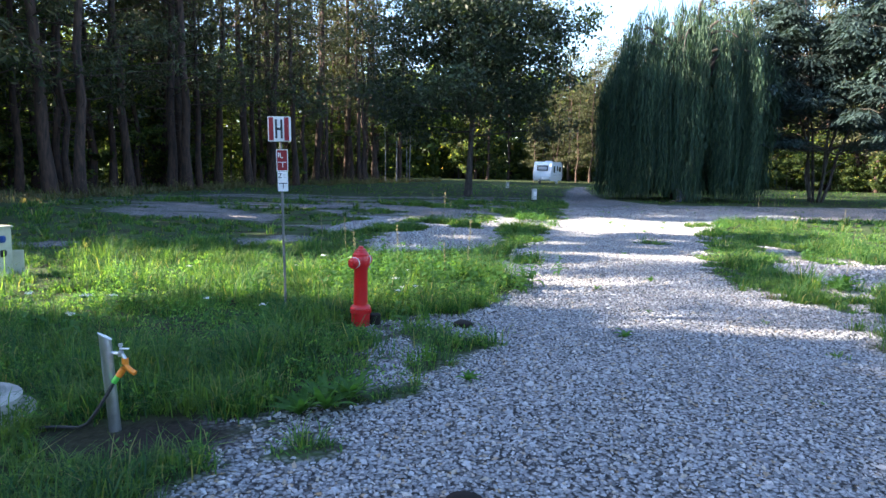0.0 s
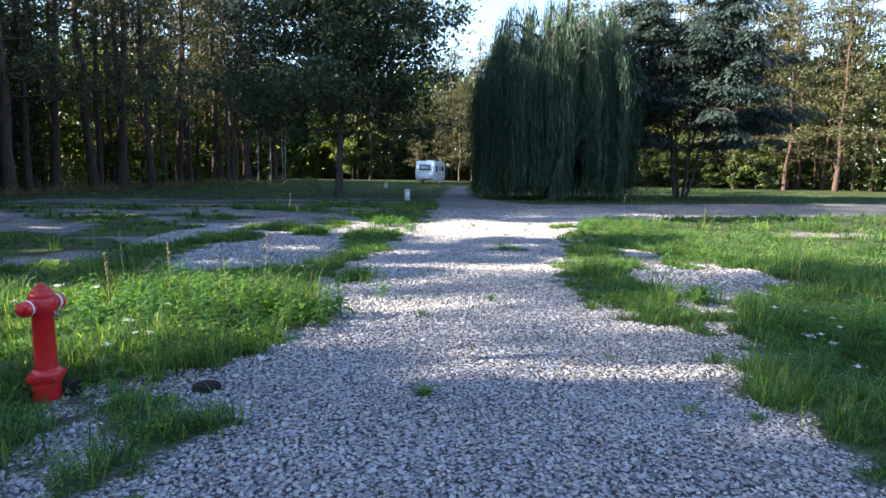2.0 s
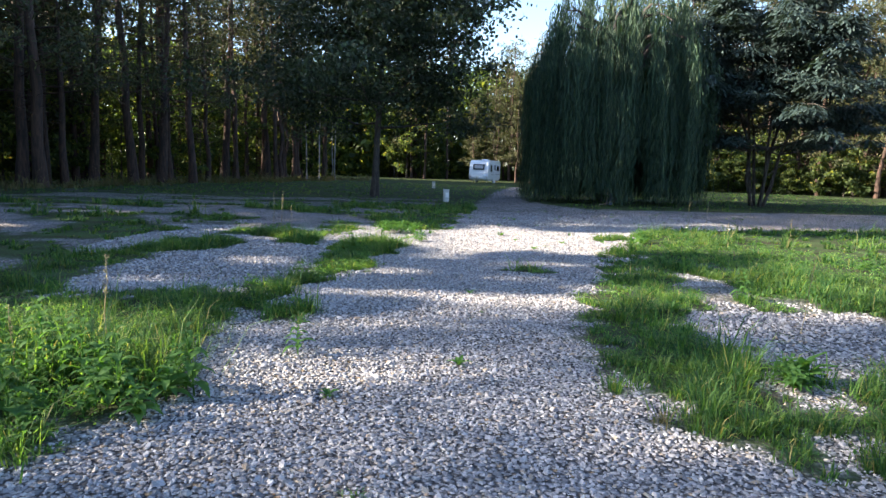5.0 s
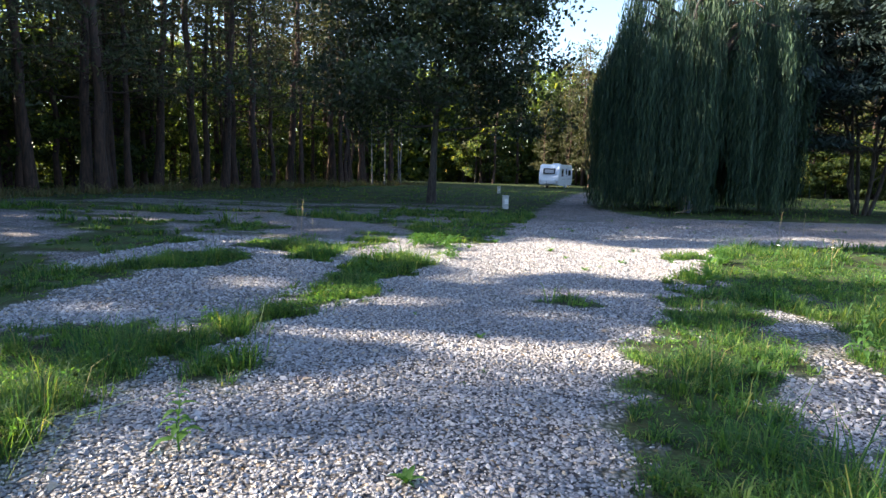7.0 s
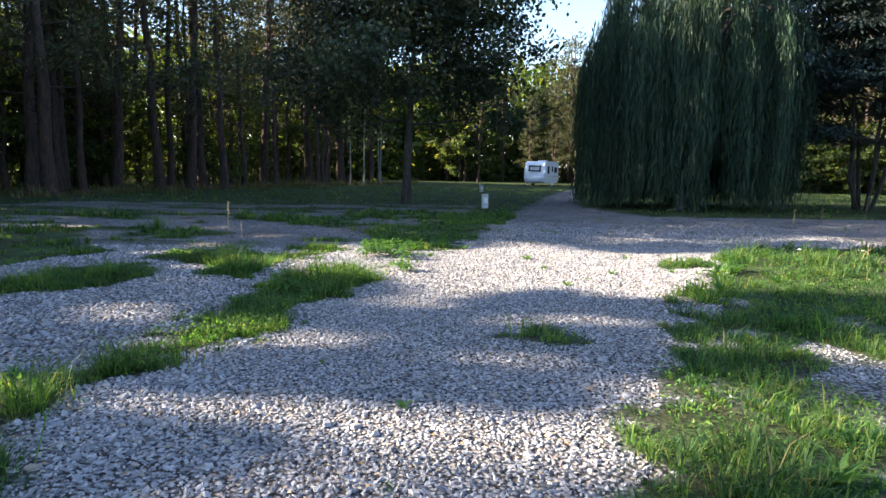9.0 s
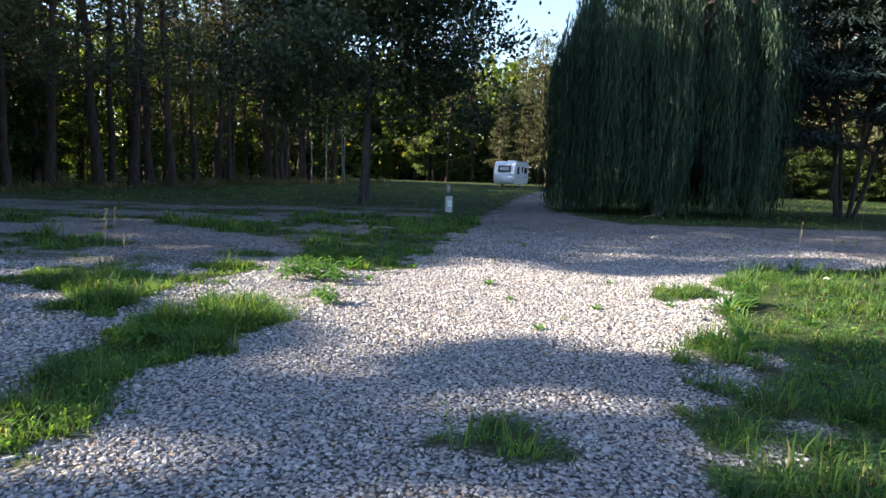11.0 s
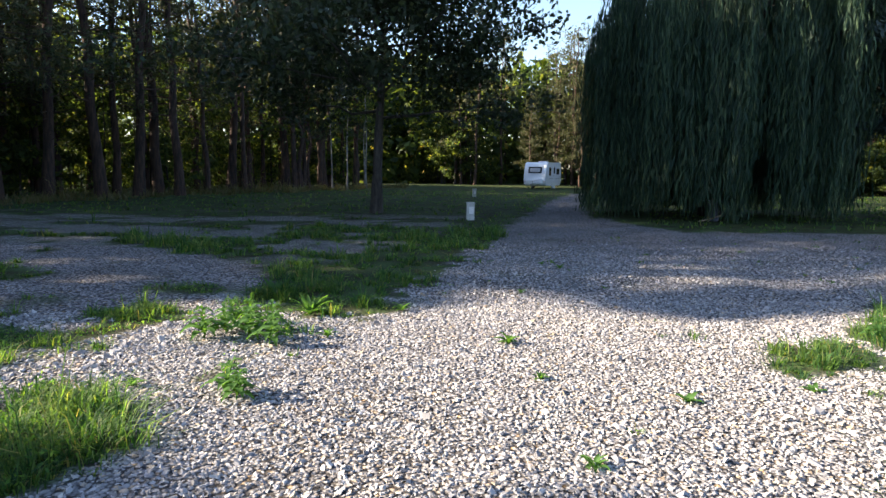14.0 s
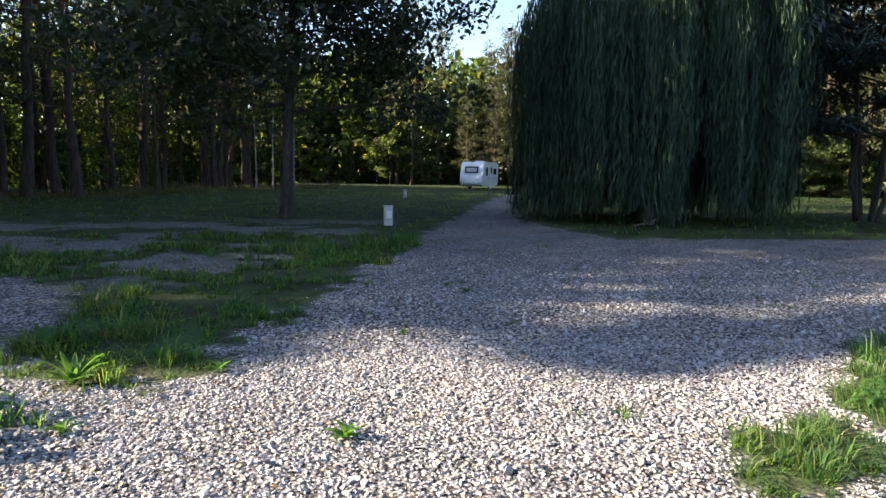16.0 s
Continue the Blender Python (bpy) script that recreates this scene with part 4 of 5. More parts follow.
wood_mass("undergrowth", WOOD_LEFT, 13, 32, 110000, 15.5, 0.5, 82, "dark tangled undergrowth and foliage deep in the wood")
wood_mass("undergrowth", WOOD_LEFT, 3, 14, 46000, 7.0, 0.24, 83, "low bushes and brambles along the wood edge")
wood_mass("undergrowth", [(-14, 80), (-4, 82)] + WOOD_FAR, 4, 22, 34000, 14, 1.2, 84, "dark foliage of the wood behind the caravan")
wood_mass("undergrowth", WOOD_RIGHT, 9, 28, 34000, 15, 1.25, 85, "sunlit foliage deep in the wood")
wood_mass("undergrowth", WOOD_RIGHT, -2, 8, 10000, 4.2, 0.36, 86, "low bushes along the sunlit wood edge")


def far_woods():
    """The wood beyond: trunks and leaf masses all round."""
    rng = np.random.RandomState(81)
    n = 44000
    a = rng.uniform(0, 6.283, n)
    r = rng.uniform(0, 1, n) * 16 + 78 + 10 * vnoise(np.cos(a) * 3, np.sin(a) * 3, 1.0)
    top = 15 + 5 * vnoise(np.cos(a) * 30, np.sin(a) * 30, 1.0)
    c = np.stack([12 + r * np.cos(a), 25 + r * np.sin(a), top * rng.uniform(0, 1, n) ** 0.9], 1)
    v, f = leaf_arrays(rng, c, 1.6, 1.0, None, 1.0)
    tagged(new("far_woods", mesh_of("far_woods", v, [f], UNDER)), "distant dense mixed woodland round the clearing", "woods", kind="stuff")


far_woods()


# ---- fixed things on the verge ----


def hydrant(x, y):
    ob = thing("fire_hydrant", x, y, 0.05, "bright red pillar fire hydrant standing in long grass", "hydrant", rz=8)
    part("flange", box(0, 0, 0.118, 0.235, 0.235, 0.05, 0.012), RED, ob)
    part("collar", lathe([(0.115, 0.14), (0.11, 0.16), (0.085, 0.18)], 24), RED, ob)
    part("base", lathe([(0.105, -0.12), (0.105, 0.095)], 20), RED, ob)
    part("ground_sleeve", lathe([(0.07, -0.12), (0.07, 0.05), (0.06, 0.06)], 16, Matrix.Translation((0.16, 0.02, 0))), IRON, ob, "black sleeve at the foot")
    part("barrel", lathe([(0.082, 0.15), (0.078, 0.18), (0.076, 0.60), (0.088, 0.63), (0.10, 0.66), (0.104, 0.74), (0.09, 0.765)], 24), RED, ob)
    part("bonnet", lathe([(0.092, 0.765), (0.092, 0.785), (0.075, 0.80), (0.07, 0.82), (0.058, 0.825), (0.052, 0.845), (0.03, 0.85), (0.026, 0.875), (0.01, 0.88)], 24), RED, ob)
    for a in (238, 62):
        m = pose(0, 0, 0.70, 0, 0, a) @ pose(0.06, 0, 0, 0, 92, 0)
        cap = part("outlet", lathe([(0.05, 0.0), (0.05, 0.065), (0.062, 0.07), (0.062, 0.115), (0.05, 0.125), (0.03, 0.128), (0.03, 0.15), (0.012, 0.155)], 20, m), RED, ob)
        part("sealing_ring", lathe([(0.064, 0.066), (0.066, 0.072), (0.064, 0.078)], 20, m), WHITE_SIGN, cap, "thin white ring")
    for i in range(8):
        a = 6.283 * i / 8 + 0.39
        part("bolt", lathe([(0.011, 0.105), (0.011, 0.122)], 6, Matrix.Translation((0.115 * math.cos(a), 0.115 * math.sin(a), 0.022))), RED, ob)
    part("chain", tube_bm([(0.075, -0.03, 0.66), (0.10, -0.04, 0.63), (0.11, -0.02, 0.60), (0.10, 0.02, 0.64)], 0.005), ZINC, ob, "short steel chain")


def tube_bm(points, r, sides=8):
    v, f = tube_arrays(points, np.full(len(points), r), sides)
    b = bmesh.new()
    vs = [b.verts.new(p) for p in v]
    for q_ in f:
        b.faces.new([vs[i] for i in q_])
    b.faces.new(vs[:sides][::-1]), b.faces.new(vs[-sides:])
    return b


def bars(items, depth, m):
    """Flat raised bars (cx, cz, width, height, turn) on a plate's face."""
    b = bmesh.new()
    for cx, cz, w, h, turn in items:
        bmesh.ops.create_cube(b, size=1, matrix=m @ pose(cx, 0, cz, 0, turn, 0) @ Matrix.Diagonal((w, depth, h, 1)))
    return b


def sign_post(x, y):
    ob = thing("hydrant_sign", x, y, 0, "thin galvanised post with red and white hydrant signs", "sign", rz=4)
    lean = pose(0, 0, 0, 0, -1.0, 0)
    part("post", lathe([(0.014, -0.1), (0.014, 2.12)], 12, lean), POST, ob)
    body = part("sign_box", box(0, -0.05, 2.033, 0.232, 0.085, 0.262, 0.004, m=lean), WHITE_SIGN, ob, "white box sign")
    f = lean @ Matrix.Translation((0, -0.094, 2.033))
    for sx in (-0.081, 0.081):
        part("red_stripe", bars([(sx, 0, 0.048, 0.245, 0)], 0.005, f), RED_SIGN, body, "dark red stripe", False)
    part("letter_h", bars([(-0.028, 0, 0.021, 0.20, 0), (0.028, 0, 0.021, 0.20, 0), (0, 0, 0.036, 0.026, 0)], 0.006, f), BLACK_SIGN, body, "black letter H", False)
    for nm, cz, w, hh, plate, ink in (("red_plate", 1.70, 0.125, 0.225, RED_SIGN, WHITE_SIGN), ("white_plate", 1.472, 0.11, 0.215, WHITE_SIGN, BLACK_SIGN)):
        pl = part(nm, box(0.015, -0.026, cz, w, 0.006, hh, 0.002, m=lean), plate, ob)
        g = lean @ Matrix.Translation((0.015, -0.0305, cz))
        items = [(0.0, -0.02, 0.088, 0.008, 0), (0.004, -0.05, 0.008, 0.052, 0)]
        part("tee_mark", bars(items, 0.003, g), ink, pl, "", False)
        if nm == "red_plate":
            part("border", bars([(0, 0.113, w, 0.008, 0), (0, -0.113, w, 0.008, 0), (-0.058, 0, 0.008, 0.22, 0), (0.058, 0, 0.008, 0.22, 0)], 0.003, g), ink, pl, "white border", False)
            part("number_mark", bars([(-0.038, 0.06, 0.010, 0.05, 0), (-0.018, 0.055, 0.010, 0.05, 0), (-0.028, 0.058, 0.02, 0.008, 0), (0.0, 0.03, 0.02, 0.012, 0)], 0.003, g), ink, pl, "", False)
        else:
            part("letter_z", bars([(-0.028, 0.085, 0.036, 0.007, 0), (-0.028, 0.04, 0.036, 0.007, 0), (-0.028, 0.0625, 0.007, 0.055, 36)], 0.003, g), ink, pl, "", False)
            part("number_mark", bars([(0.018, 0.07, 0.022, 0.006, 0), (0.02, 0.045, 0.022, 0.006, 0)], 0.003, g), GREYBOX, pl, "faded print", False)
    for cz in (1.93, 1.62, 1.42):
        part("clamp", lathe([(0.019, cz), (0.019, cz + 0.03)], 12, lean), ZINC, ob)


def water_tap(x, y):
    ob = thing("water_tap_post", x, y, 0, "round steel standpipe with slanted top, brass tap and orange splitter", "water tap")
    lean = pose(0, 0, 0, 0, -3.5, 0)
    b = lathe([(0.036, -0.1), (0.036, 0.60)], 20, lean)
    for v in b.verts:
        if v.co.z > 0.4:
            v.co.z += 0.6 * -(v.co.x + 0.037) - 0.35 * v.co.y
    part("pipe", b, STEEL, ob)
    b = lathe([(0.039, 0.601), (0.039, 0.606)], 20, lean)
    for v in b.verts:
        v.co.z += 0.6 * -(v.co.x + 0.037) - 0.35 * v.co.y
    part("cap", b, WHITE_SIGN, ob, "bright slanted end cap")
    part("spout", tube_bm([(0.0, 0, 0.50), (0.06, -0.02, 0.50), (0.085, -0.03, 0.495), (0.10, -0.035, 0.47)], 0.011), STEEL, ob)
    part("valve", lathe([(0.016, 0.485), (0.016, 0.515), (0.008, 0.52), (0.008, 0.545), (0.014, 0.55), (0.012, 0.565)], 12, Matrix.Translation((0.07, -0.025, 0))), ZINC, ob)
    part("lever", box(0.095, -0.03, 0.535, 0.06, 0.014, 0.008, 0.003, m=None), WHITE_SIGN, ob)
    sp = part("splitter", tube_bm([(0.10, -0.035, 0.475), (0.10, -0.037, 0.44), (0.09, -0.04, 0.41), (0.06, -0.045, 0.365)], 0.021, 10), ORANGE, ob, "orange plastic splitter")
    part("splitter_arm", tube_bm([(0.10, -0.037, 0.43), (0.13, -0.042, 0.405), (0.165, -0.05, 0.385)], 0.017, 10), ORANGE, sp)
    part("connector", tube_bm([(0.06, -0.045, 0.37), (0.03, -0.05, 0.325)], 0.019, 10), LIME, ob, "green hose connector")
    part("hose", tube_bm([(0.035, -0.05, 0.33), (-0.01, -0.06, 0.25), (-0.07, -0.07, 0.15), (-0.14, -0.06, 0.06), (-0.22, -0.02, 0.015), (-0.34, 0.0, 0.012), (-0.5, -0.02, 0.012)], 0.011, 8), RUBBER, ob, "black garden hose")


def ring(radius, r, z, wob, seed):
    rng = random.Random(seed)
    pts = [((radius + wob * math.sin(3 * a + seed)) * math.cos(a), (radius + wob * math.cos(2 * a)) * math.sin(a), z + 0.004 * math.sin(5 * a + seed)) for a in [6.2832 * i / 40 for i in range(41)]]
    return tube_bm(pts, r, 7)


def hose_coil(x, y):
    ob = thing("concrete_ring", x, y, 0, "pale weathered concrete well ring set in the grass", "well ring")
    part("slab", lathe([(0.40, -0.05), (0.41, 0.03), (0.38, 0.045)], 32), CONCRETE, ob)
    part("rim", lathe([(0.33, 0.045), (0.335, 0.13), (0.31, 0.145), (0.25, 0.15)], 32), CONCRETE, ob)
    part("lid", lathe([(0.245, 0.15), (0.24, 0.175), (0.12, 0.185)], 28), CONCRETE, ob)
    co = thing("garden_hose", x, y, 0.18, "coiled grey garden hose with a green connector", "hose")
    for i in range(7):
        part("coil", ring(0.19 - 0.012 * (i % 3), 0.012, 0.012 + 0.02 * (i // 2), 0.012, i), GREYBOX if i % 2 else RUBBER, co)
    part("connector", tube_bm([(0.16, -0.2, -0.10), (0.24, -0.24, -0.13)], 0.018), LIME, co, "green hose connector")
    st = thing("field_stone", x - 0.12, y + 0.02, 0.19, "small brown stone lying on the concrete lid", "stone")
    b = bmesh.new()
    bmesh.ops.create_icosphere(b, subdivisions=2, radius=0.085)
    for v in b.verts:
        v.co *= 0.85 + 0.3 * noise.noise(v.co * 14)
        v.co.z = v.co.z * 0.7 + 0.05
    part("stone", b, WOOD, st)


def cabinet(x, y):
    ob = thing("power_cabinet", x, y, 0, "cream plastic power hook-up cabinet with blue sockets", "electric cabinet", rz=-12)
    part("body", box(0, 0, 0.36, 0.42, 0.30, 0.78, 0.012), CREAM, ob)
    part("roof", box(0, 0, 0.765, 0.46, 0.34, 0.035, 0.01), CREAM, ob)
    for z, mt in ((0.58, BLUEPL), (0.36, RUBBER)):
        s = part("socket", box(0.222, -0.03, z, 0.03, 0.09, 0.11, 0.01), mt, ob, "blue socket" if mt is BLUEPL else "dark socket")
        part("socket_cover", box(0.245, -0.03, z + 0.01, 0.02, 0.075, 0.075, 0.008), mt, s)
    part("door", box(0, -0.153, 0.36, 0.36, 0.012, 0.62, 0.004), CREAM, ob)
    b2 = thing("marker_board", x + 0.28, y + 0.12, 0, "short pale yellow board standing beside the cabinet", "board", rz=20)
    part("board", box(0, 0, 0.15, 0.14, 0.03, 0.40, 0.006), CREAM, b2)


def pillar(x, y, h=0.56, w=0.25):
    ob = thing("hookup_pillar", x, y, 0, "low pale grey plastic hook-up pillar standing in grass", "bollard", rz=6)
    part("body", box(0, 0, h / 2 - 0.03, w, 0.2, h, 0.015), GREYBOX, ob)
    part("cap", box(0, 0, h - 0.015, w + 0.03, 0.24, 0.035, 0.01), GREYBOX, ob)
    part("flap", box(0.02, -0.104, h * 0.55, w * 0.6, 0.012, h * 0.4, 0.004), WHITE_SIGN, ob, "pale cover flap")
    part("socket", box(w / 2 + 0.012, 0, h * 0.5, 0.03, 0.08, 0.09, 0.01), RUBBER, ob)


def valve_cap(x, y):
    ob = thing("valve_cap", x, y, 0, "round black cast-iron valve cap in the gravel", "valve cap")
    part("sleeve", lathe([(0.105, -0.05), (0.105, 0.022), (0.098, 0.032)], 24), IRON, ob)
    part("lid", lathe([(0.092, 0.026), (0.092, 0.036), (0.08, 0.041), (0.02, 0.042)], 24), IRON, ob)


hydrant(-1.15, 6.10)
bpy.data.objects["fire_hydrant"].scale = (0.93, 0.93, 0.89)
sign_post(-2.04, 6.54)
water_tap(-2.38, 3.36)
hose_coil(-3.42, 3.48)
cabinet(-6.62, 8.5)
bpy.data.objects["power_cabinet"].scale = (0.95, 0.95, 0.9)
pillar(4.98, 33.4)
pillar(5.7, 52.0, 0.5, 0.22)
valve_cap(-0.22, 2.5)
valve_cap(-0.06, 6.1)


# ---- caravan ----


def caravan(x, y):
    ob = thing("caravan", x, y, 0, "white touring caravan parked on the grass before the wood", "caravan", rz=-26)
    w, l = 2.2, 4.9
    prof = [(-2.35, 0.42), (-2.45, 0.75), (-2.38, 1.25), (-2.12, 2.28), (-1.95, 2.46), (-1.6, 2.52), (2.0, 2.52), (2.3, 2.40), (2.42, 2.1), (2.45, 0.6), (2.35, 0.42)]
    b = bmesh.new()
    sides = [[b.verts.new((sx * w / 2, yy, zz)) for yy, zz in prof] for sx in (-1, 1)]
    n = len(prof)
    for i in range(n):
        b.faces.new((sides[0][i], sides[0][(i + 1) % n], sides[1][(i + 1) % n], sides[1][i]))
    b.faces.new(sides[0][::-1]), b.faces.new(sides[1])
    bmesh.ops.bevel(b, geom=[e for e in b.edges if abs(e.verts[0].co.x - e.verts[1].co.x) < 0.01], offset=0.07, segments=3, affect="EDGES")
    part("body", b, SHELL, ob)
    tilt = pose(0, -2.27, 1.78, -14.2, 0, 0)
    fw = part("front_window", box(0.0, -0.02, 0, 1.25, 0.05, 0.56, 0.02, m=tilt), GLASS, ob, "dark tinted front window")
    part("blind", box(0, -0.047, 0.0, 1.0, 0.006, 0.36, 0.0, m=tilt), BLIND, fw, "pale closed blind")
    part("window_frame", bars([(0, 0.29, 1.3, 0.035, 0), (0, -0.29, 1.3, 0.035, 0), (-0.64, 0, 0.035, 0.58, 0), (0.64, 0, 0.035, 0.58, 0)], 0.03, tilt @ Matrix.Translation((0, -0.05, 0))), RUBBER, fw, "dark rubber frame", False)
    part("gas_locker", box(0.15, -2.55, 0.72, 1.35, 0.42, 0.52, 0.1), SHELL, ob, "bulged white front locker")
    for yy, ww, zz, hh in ((-1.2, 0.62, 1.65, 0.75), (1.3, 0.9, 1.65, 0.55)):
        sw = part("side_window", box(w / 2 + 0.008, yy, zz, 0.03, ww, hh, 0.012), GLASS, ob, "dark side window")
        part("window_frame", box(w / 2 + 0.002, yy, zz, 0.02, ww + 0.08, hh + 0.08, 0.01), GREYBOX, sw)
    d = part("door", box(w / 2 + 0.008, 0.1, 1.4, 0.025, 0.62, 1.75, 0.03), SHELL, ob)
    part("door_window", box(w / 2 + 0.026, 0.1, 1.75, 0.012, 0.4, 0.6, 0.02), GLASS, d, "dark door window")
    part("door_handle", box(w / 2 + 0.03, -0.12, 1.25, 0.03, 0.12, 0.03, 0.006), RUBBER, d)
    part("roof_hatch", box(0.2, -0.6, 2.58, 0.75, 0.75, 0.12, 0.04), SHELL, ob)
    part("roof_hatch", box(-0.1, 1.2, 2.56, 0.45, 0.45, 0.09, 0.03), SHELL, ob)
    part("stripe", box(w / 2 + 0.004, 0.4, 0.98, 0.01, 3.4, 0.06, 0.0), BLIND, ob, "grey side stripe")
    part("skirt", box(0, 0.05, 0.36, w - 0.06, 4.4, 0.16, 0.02), SHELL, ob)
    for sx in (-1, 1):
        m = Matrix.Translation((sx * 0.98, 0.15, 0.31)) @ pose(0, 0, 0, 0, 90 * sx, 0)
        wh = part("wheel", lathe([(0.30, -0.09), (0.315, -0.05), (0.315, 0.05), (0.30, 0.09), (0.2, 0.095)], 24, m), RUBBER, ob)
        part("rim", lathe([(0.2, 0.096), (0.19, 0.11), (0.06, 0.10), (0.05, 0.12)], 20, m), ZINC, wh)
        part("wheel_arch", lathe([(0.40, -0.02), (0.40, 0.125), (0.33, 0.128)], 24, m), SHELL, ob)
        part("front_lamp", box(sx * 0.95, -2.43, 0.72, 0.1, 0.05, 0.08, 0.01), ORANGE, ob)
        part("corner_steady", tube_bm([(sx * 0.8, -1.9, 0.4), (sx * 0.85, -2.0, 0.0)], 0.025), ZINC, ob)
    part("drawbar", tube_bm([(-0.5, -2.2, 0.4), (0, -3.5, 0.42)], 0.04), ZINC, ob)
    part("drawbar", tube_bm([(0.5, -2.2, 0.4), (0, -3.5, 0.42)], 0.04), ZINC, ob)
    part("jockey_wheel", lathe([(0.11, -0.03), (0.11, 0.03)], 16, Matrix.Translation((0.1, -3.3, 0.11)) @ pose(0, 0, 0, 0, 90, 0)), RUBBER, ob)
    part("jockey_tube", lathe([(0.025, 0.1), (0.025, 0.75)], 10, Matrix.Translation((0.1, -3.3, 0))), ZINC, ob)


caravan(12.75, 73.0)
bpy.data.objects["caravan"].scale = (0.96, 0.96, 0.96)

tub = thing("plastic_bin", 13.15, 34.4, 0, "small blue-grey plastic bin standing below the willow", "bin", rz=10)
part("body", lathe([(0.15, 0.0), (0.17, 0.3), (0.2, 0.62), (0.21, 0.62)], 16), BLUEGREY, tub)
part("lid", lathe([(0.22, 0.62), (0.22, 0.66), (0.1, 0.72)], 16), BLUEGREY, tub)
stick = thing("wooden_stick", 12.7, 33.7, 0, "pale bare branch lying and leaning below the willow", "branch")
part("stick", tube_bm([(0, 0, 0.02), (0.15, 0.2, 0.35), (0.2, 0.3, 0.9)], 0.022, 6), WOOD, stick)
part("fork", tube_bm([(-0.35, -0.1, 0.03), (0.05, 0.0, 0.10), (0.45, 0.1, 0.22)], 0.02, 6), WOOD, stick)

# ---- weeds ----


def leaf_mesh(name, length, width, droop, mat, seed):
    """One broad leaf along +x, folded a little and drooping to its tip."""
    rng = random.Random(seed)
    v, f = [], []
    for i in range(6):
        t = i / 5
        wd = width * (math.sin(math.pi * min(1, 0.08 + 0.92 * t ** 0.8)) * 0.9 + 0.06)
        z = length * (0.75 * t - droop * t * t)
        x = length * (t * 0.85)
        k = 0.12 * rng.uniform(0.3, 1.5) * width
        v += [(x, -wd / 2, z + k), (x, 0, z), (x, wd / 2, z + k)]
    for i in range(5):
        a = i * 3
        f += [(a, a + 1, a + 4, a + 3), (a + 1, a + 2, a + 5, a + 4)]
    return mesh_of(name, v, [f], mat, True)


def rosette(label, leaves, length, width, droop, seed):
    rng = random.Random(seed)
    ob = thing("weed_plant", 0, 0, 0, label, "weed")
    meshes = [leaf_mesh("leaf", length * s, width * s, droop, WEED, seed + i) for i, s in enumerate((1.0, 0.8, 0.6))]
    for i in range(leaves):
        o = under(ob, "leaf", meshes[i % 3])
        o.matrix_basis = pose(0, 0, 0.005, rng.uniform(-20, 20), rng.uniform(-38, 8), 137.5 * i + rng.uniform(-15, 15))
    return ob


def leafy_weed(label, height, leaves, seed, flower=None):
    rng = random.Random(seed)
    ob = thing("tall_weed", 0, 0, 0, label, "weed")
    pts = [(0, 0, -0.02), (0.01, 0.02, height * 0.4), (0.04, 0.0, height * 0.75), (0.05, 0.03, height)]
    under(ob, "stem", tube_mesh("stem", [(pts, np.array([0.007, 0.006, 0.004, 0.002]))], WEED, 5))
    meshes = [leaf_mesh("leaf", 0.22 * s, 0.075 * s, 0.8, WEED, seed + i) for i, s in enumerate((1.1, 0.8, 0.55))]
    for i in range(leaves):
        t = 0.12 + 0.86 * i / leaves
        o = under(ob, "leaf", meshes[min(2, int(t * 3))])
        o.matrix_basis = pose(0.04 * t, 0.01, height * t, 0, rng.uniform(-15, 15), 137.5 * i)
    if flower:
        v, f = leaf_arrays(np.random.RandomState(seed), np.array([0.05, 0.03, height]) + np.random.RandomState(seed).normal(0, 1, (36, 3)) * np.array([0.026, 0.026, 0.006]), 0.016, 0.014, None, 1.0)
        under(ob, "flower", mesh_of("flower", v, [f], flower), "flat white flower head" if flower is PETAL else "brown seed head")
    return ob


def stalk(label, height, seed, mat):
    rng = np.random.RandomState(seed)
    ob = thing("dry_stalk", 0, 0, 0, label, "weed")
    pts = bent(rng, (0, 0, -0.02), (0.05, 0.0, height), 5, 0.01)
    under(ob, "stem", tube_mesh("stem", [(pts, np.linspace(0.004, 0.002, 5))], STALK, 5))
    n = 60
    t = rng.uniform(0.62, 1.0, n)
    c = np.stack([0.05 * t, np.zeros(n), height * t], 1) + rng.normal(0, 0.009, (n, 3))
    v, f = leaf_arrays(rng, c, 0.022, 0.009, np.array([0, 0, 1.0]), 0.6)
    under(ob, "flower_spike", mesh_of("flower_spike", v, [f], mat))
    return ob


rw = random.Random(17)


def spread(spots, low, high):
    return [(x, y, rw.uniform(low, high), rw.uniform(0, 360)) for x, y in spots]


def cloud(cx, cy, sx, sy, n):
    return [(rw.gauss(cx, sx), rw.gauss(cy, sy)) for _ in range(n)]


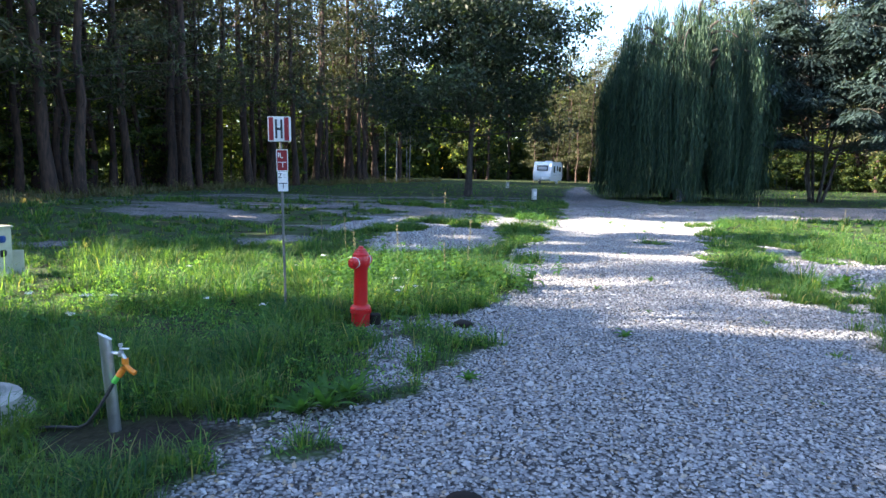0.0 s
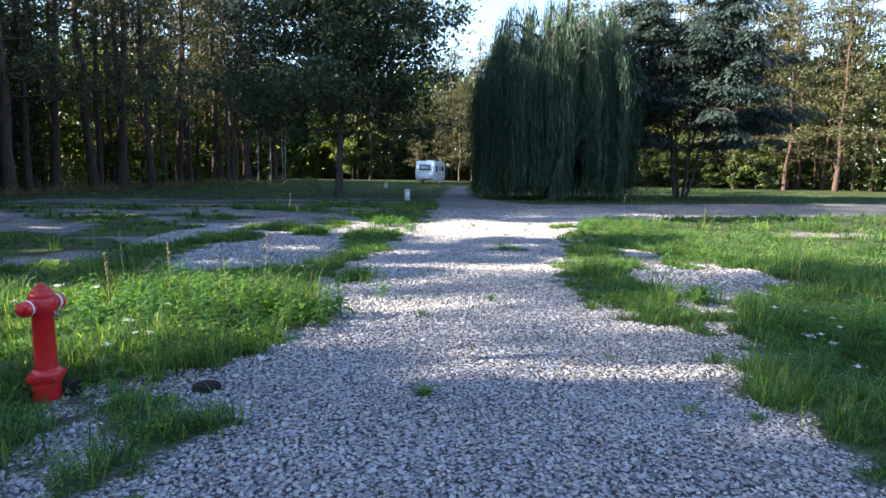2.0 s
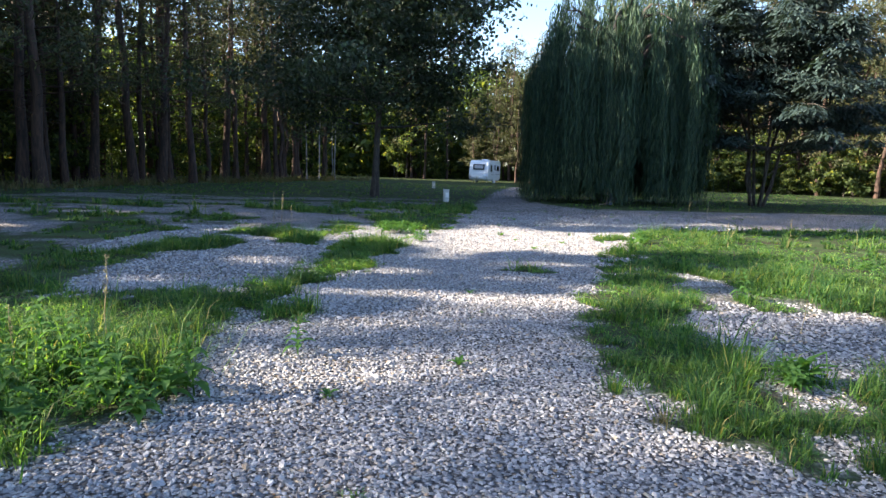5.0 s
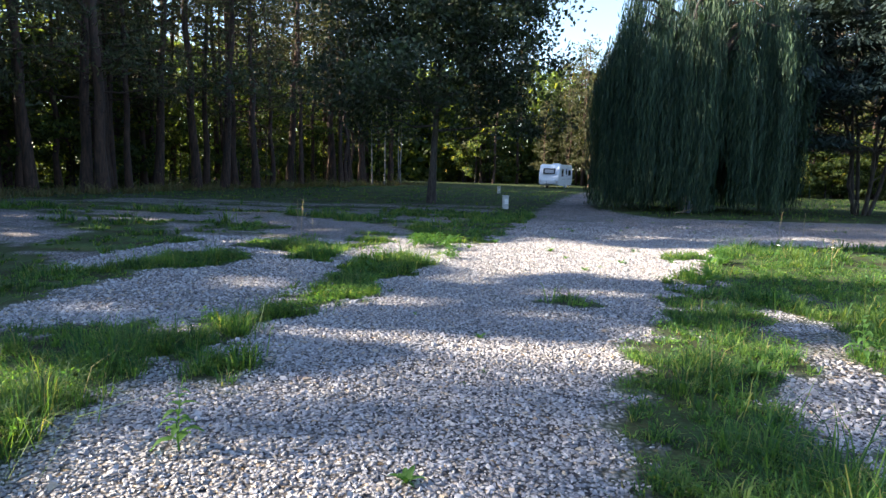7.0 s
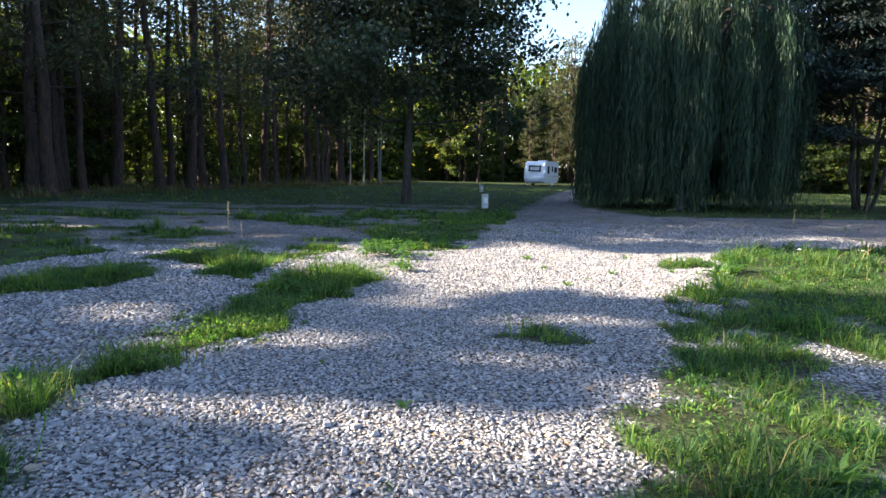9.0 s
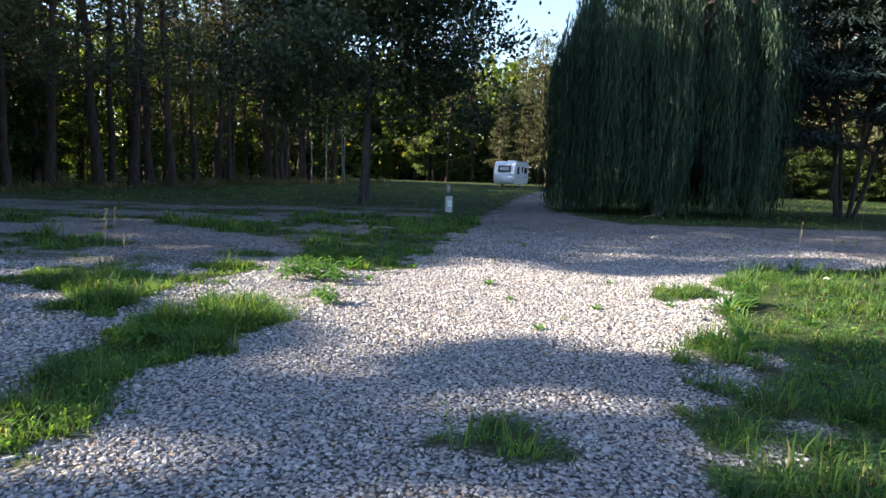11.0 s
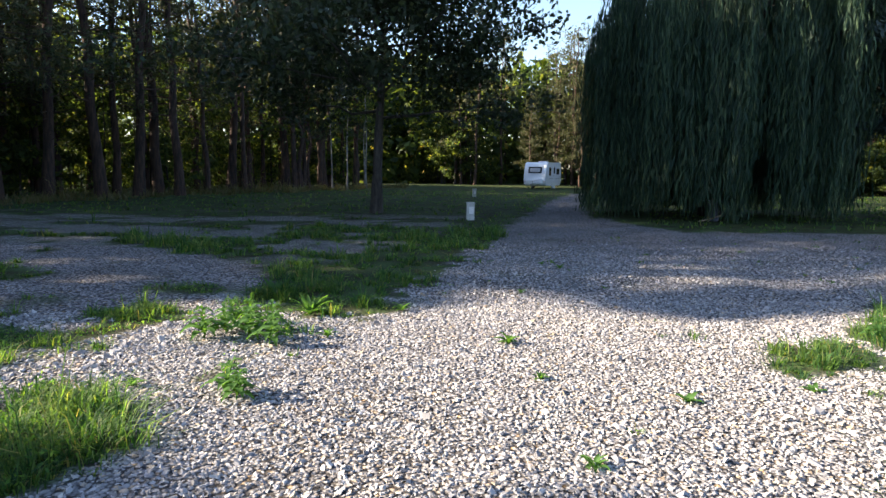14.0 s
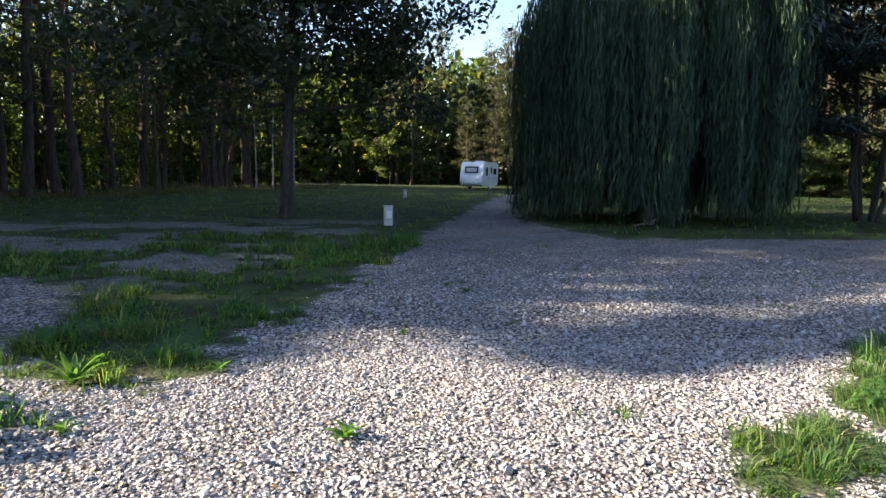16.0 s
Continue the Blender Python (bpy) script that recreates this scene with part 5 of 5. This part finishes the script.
placed(rosette("broad-leaved dock rosette at the edge of gravel", 26, 0.34, 0.06, 0.42, 201), spread([(-1.28, 3.62), (-1.12, 3.72), (-0.98, 3.9), (2.95, 19.55), (8.2, 16.6), (7.0, 15.6), (6.7, 15.5), (7.6, 17.2), (7.9, 17.4), (5.6, 10.9), (2.35, 20.4)], 0.65, 1.0), "dock rosettes")
placed(rosette("small bright green weed rosette in the gravel", 12, 0.13, 0.04, 0.6, 205), spread([(-0.1, 4.35), (4.95, 18.55), (6.03, 17.16), (6.13, 22.97), (5.9, 23.4), (2.9, 8.9), (3.35, 11.8), (3.3, 20.2), (3.1, 19.6), (5.3, 20.9), (7.0, 17.4), (2.2, 17.3), (1.55, 5.7), (0.6, 8.3), (5.2, 16.2), (1.9, 8.2), (3.7, 4.9), (3.3, 18.7), (5.1, 17.6), (3.9, 19.8)], 0.7, 1.3), "small gravel weeds")
placed(leafy_weed("leafy green weed standing in the long grass", 0.5, 16, 211), spread(cloud(-0.4, 8.3, 0.75, 0.65, 52) + cloud(-2.6, 7.6, 0.9, 0.7, 10) + cloud(6.4, 6.0, 0.7, 0.7, 10) + cloud(9.4, 12, 1.5, 1.8, 8), 0.6, 1.15), "leafy verge weeds")
placed(leafy_weed("bushy pale green weed beside the gravel", 0.27, 22, 251), spread([(2.5, 18.9), (2.35, 18.75), (2.42, 19.2), (2.6, 18.6), (2.75, 18.9), (2.2, 18.6), (2.3, 19.1), (2.85, 18.4), (2.9, 17.2), (3.0, 17.1), (0.85, 8.1), (0.8, 7.8), (0.3, 7.5), (0.1, 7.8), (-0.2, 7.9), (0.4, 8.2), (-0.5, 8.4), (-0.8, 8.0), (0.2, 8.6), (-1.0, 8.7), (-0.1, 8.9), (-1.4, 8.2), (0.5, 8.8), (1.5, 15.6), (1.7, 15.4), (5.5, 8.5), (5.4, 8.3), (8.4, 18.9), (8.0, 17.6)], 0.7, 1.15), "bushy pale weeds")
placed(rosette("tall pale burdock with broad upright leaves", 20, 0.36, 0.10, 0.55, 221), spread([(5.45, 8.4), (5.62, 8.55)], 0.75, 1.0), "burdock plants")
placed(leafy_weed("yarrow with flat white flower heads", 0.42, 10, 231, PETAL), spread(cloud(5.5, 6.2, 0.35, 0.45, 9) + cloud(-0.6, 6.7, 0.25, 0.25, 4) + cloud(-1.9, 8.0, 0.8, 0.3, 5) + cloud(-3.4, 5.4, 0.8, 0.6, 6) + [(9.0, 17.5), (10.2, 18.0)], 0.6, 1.0), "yarrow plants")
placed(stalk("dry brown seed stalk rising above the grass", 0.75, 241, SEED), spread([(10.6, 20.9), (10.9, 20.4), (-0.1, 18.3), (-0.4, 19.3), (0.15, 18.4), (18.1, 23.5), (16.0, 27.0), (-1.5, 8.7), (-0.9, 8.8), (-0.2, 8.3), (0.1, 8.9), (7.2, 8.8), (7.5, 9.3), (6.6, 10.0), (11.5, 17.6), (9.6, 16.9), (-1.9, 10.6), (-2.4, 11.0)], 0.75, 1.25), "dry seed stalks")
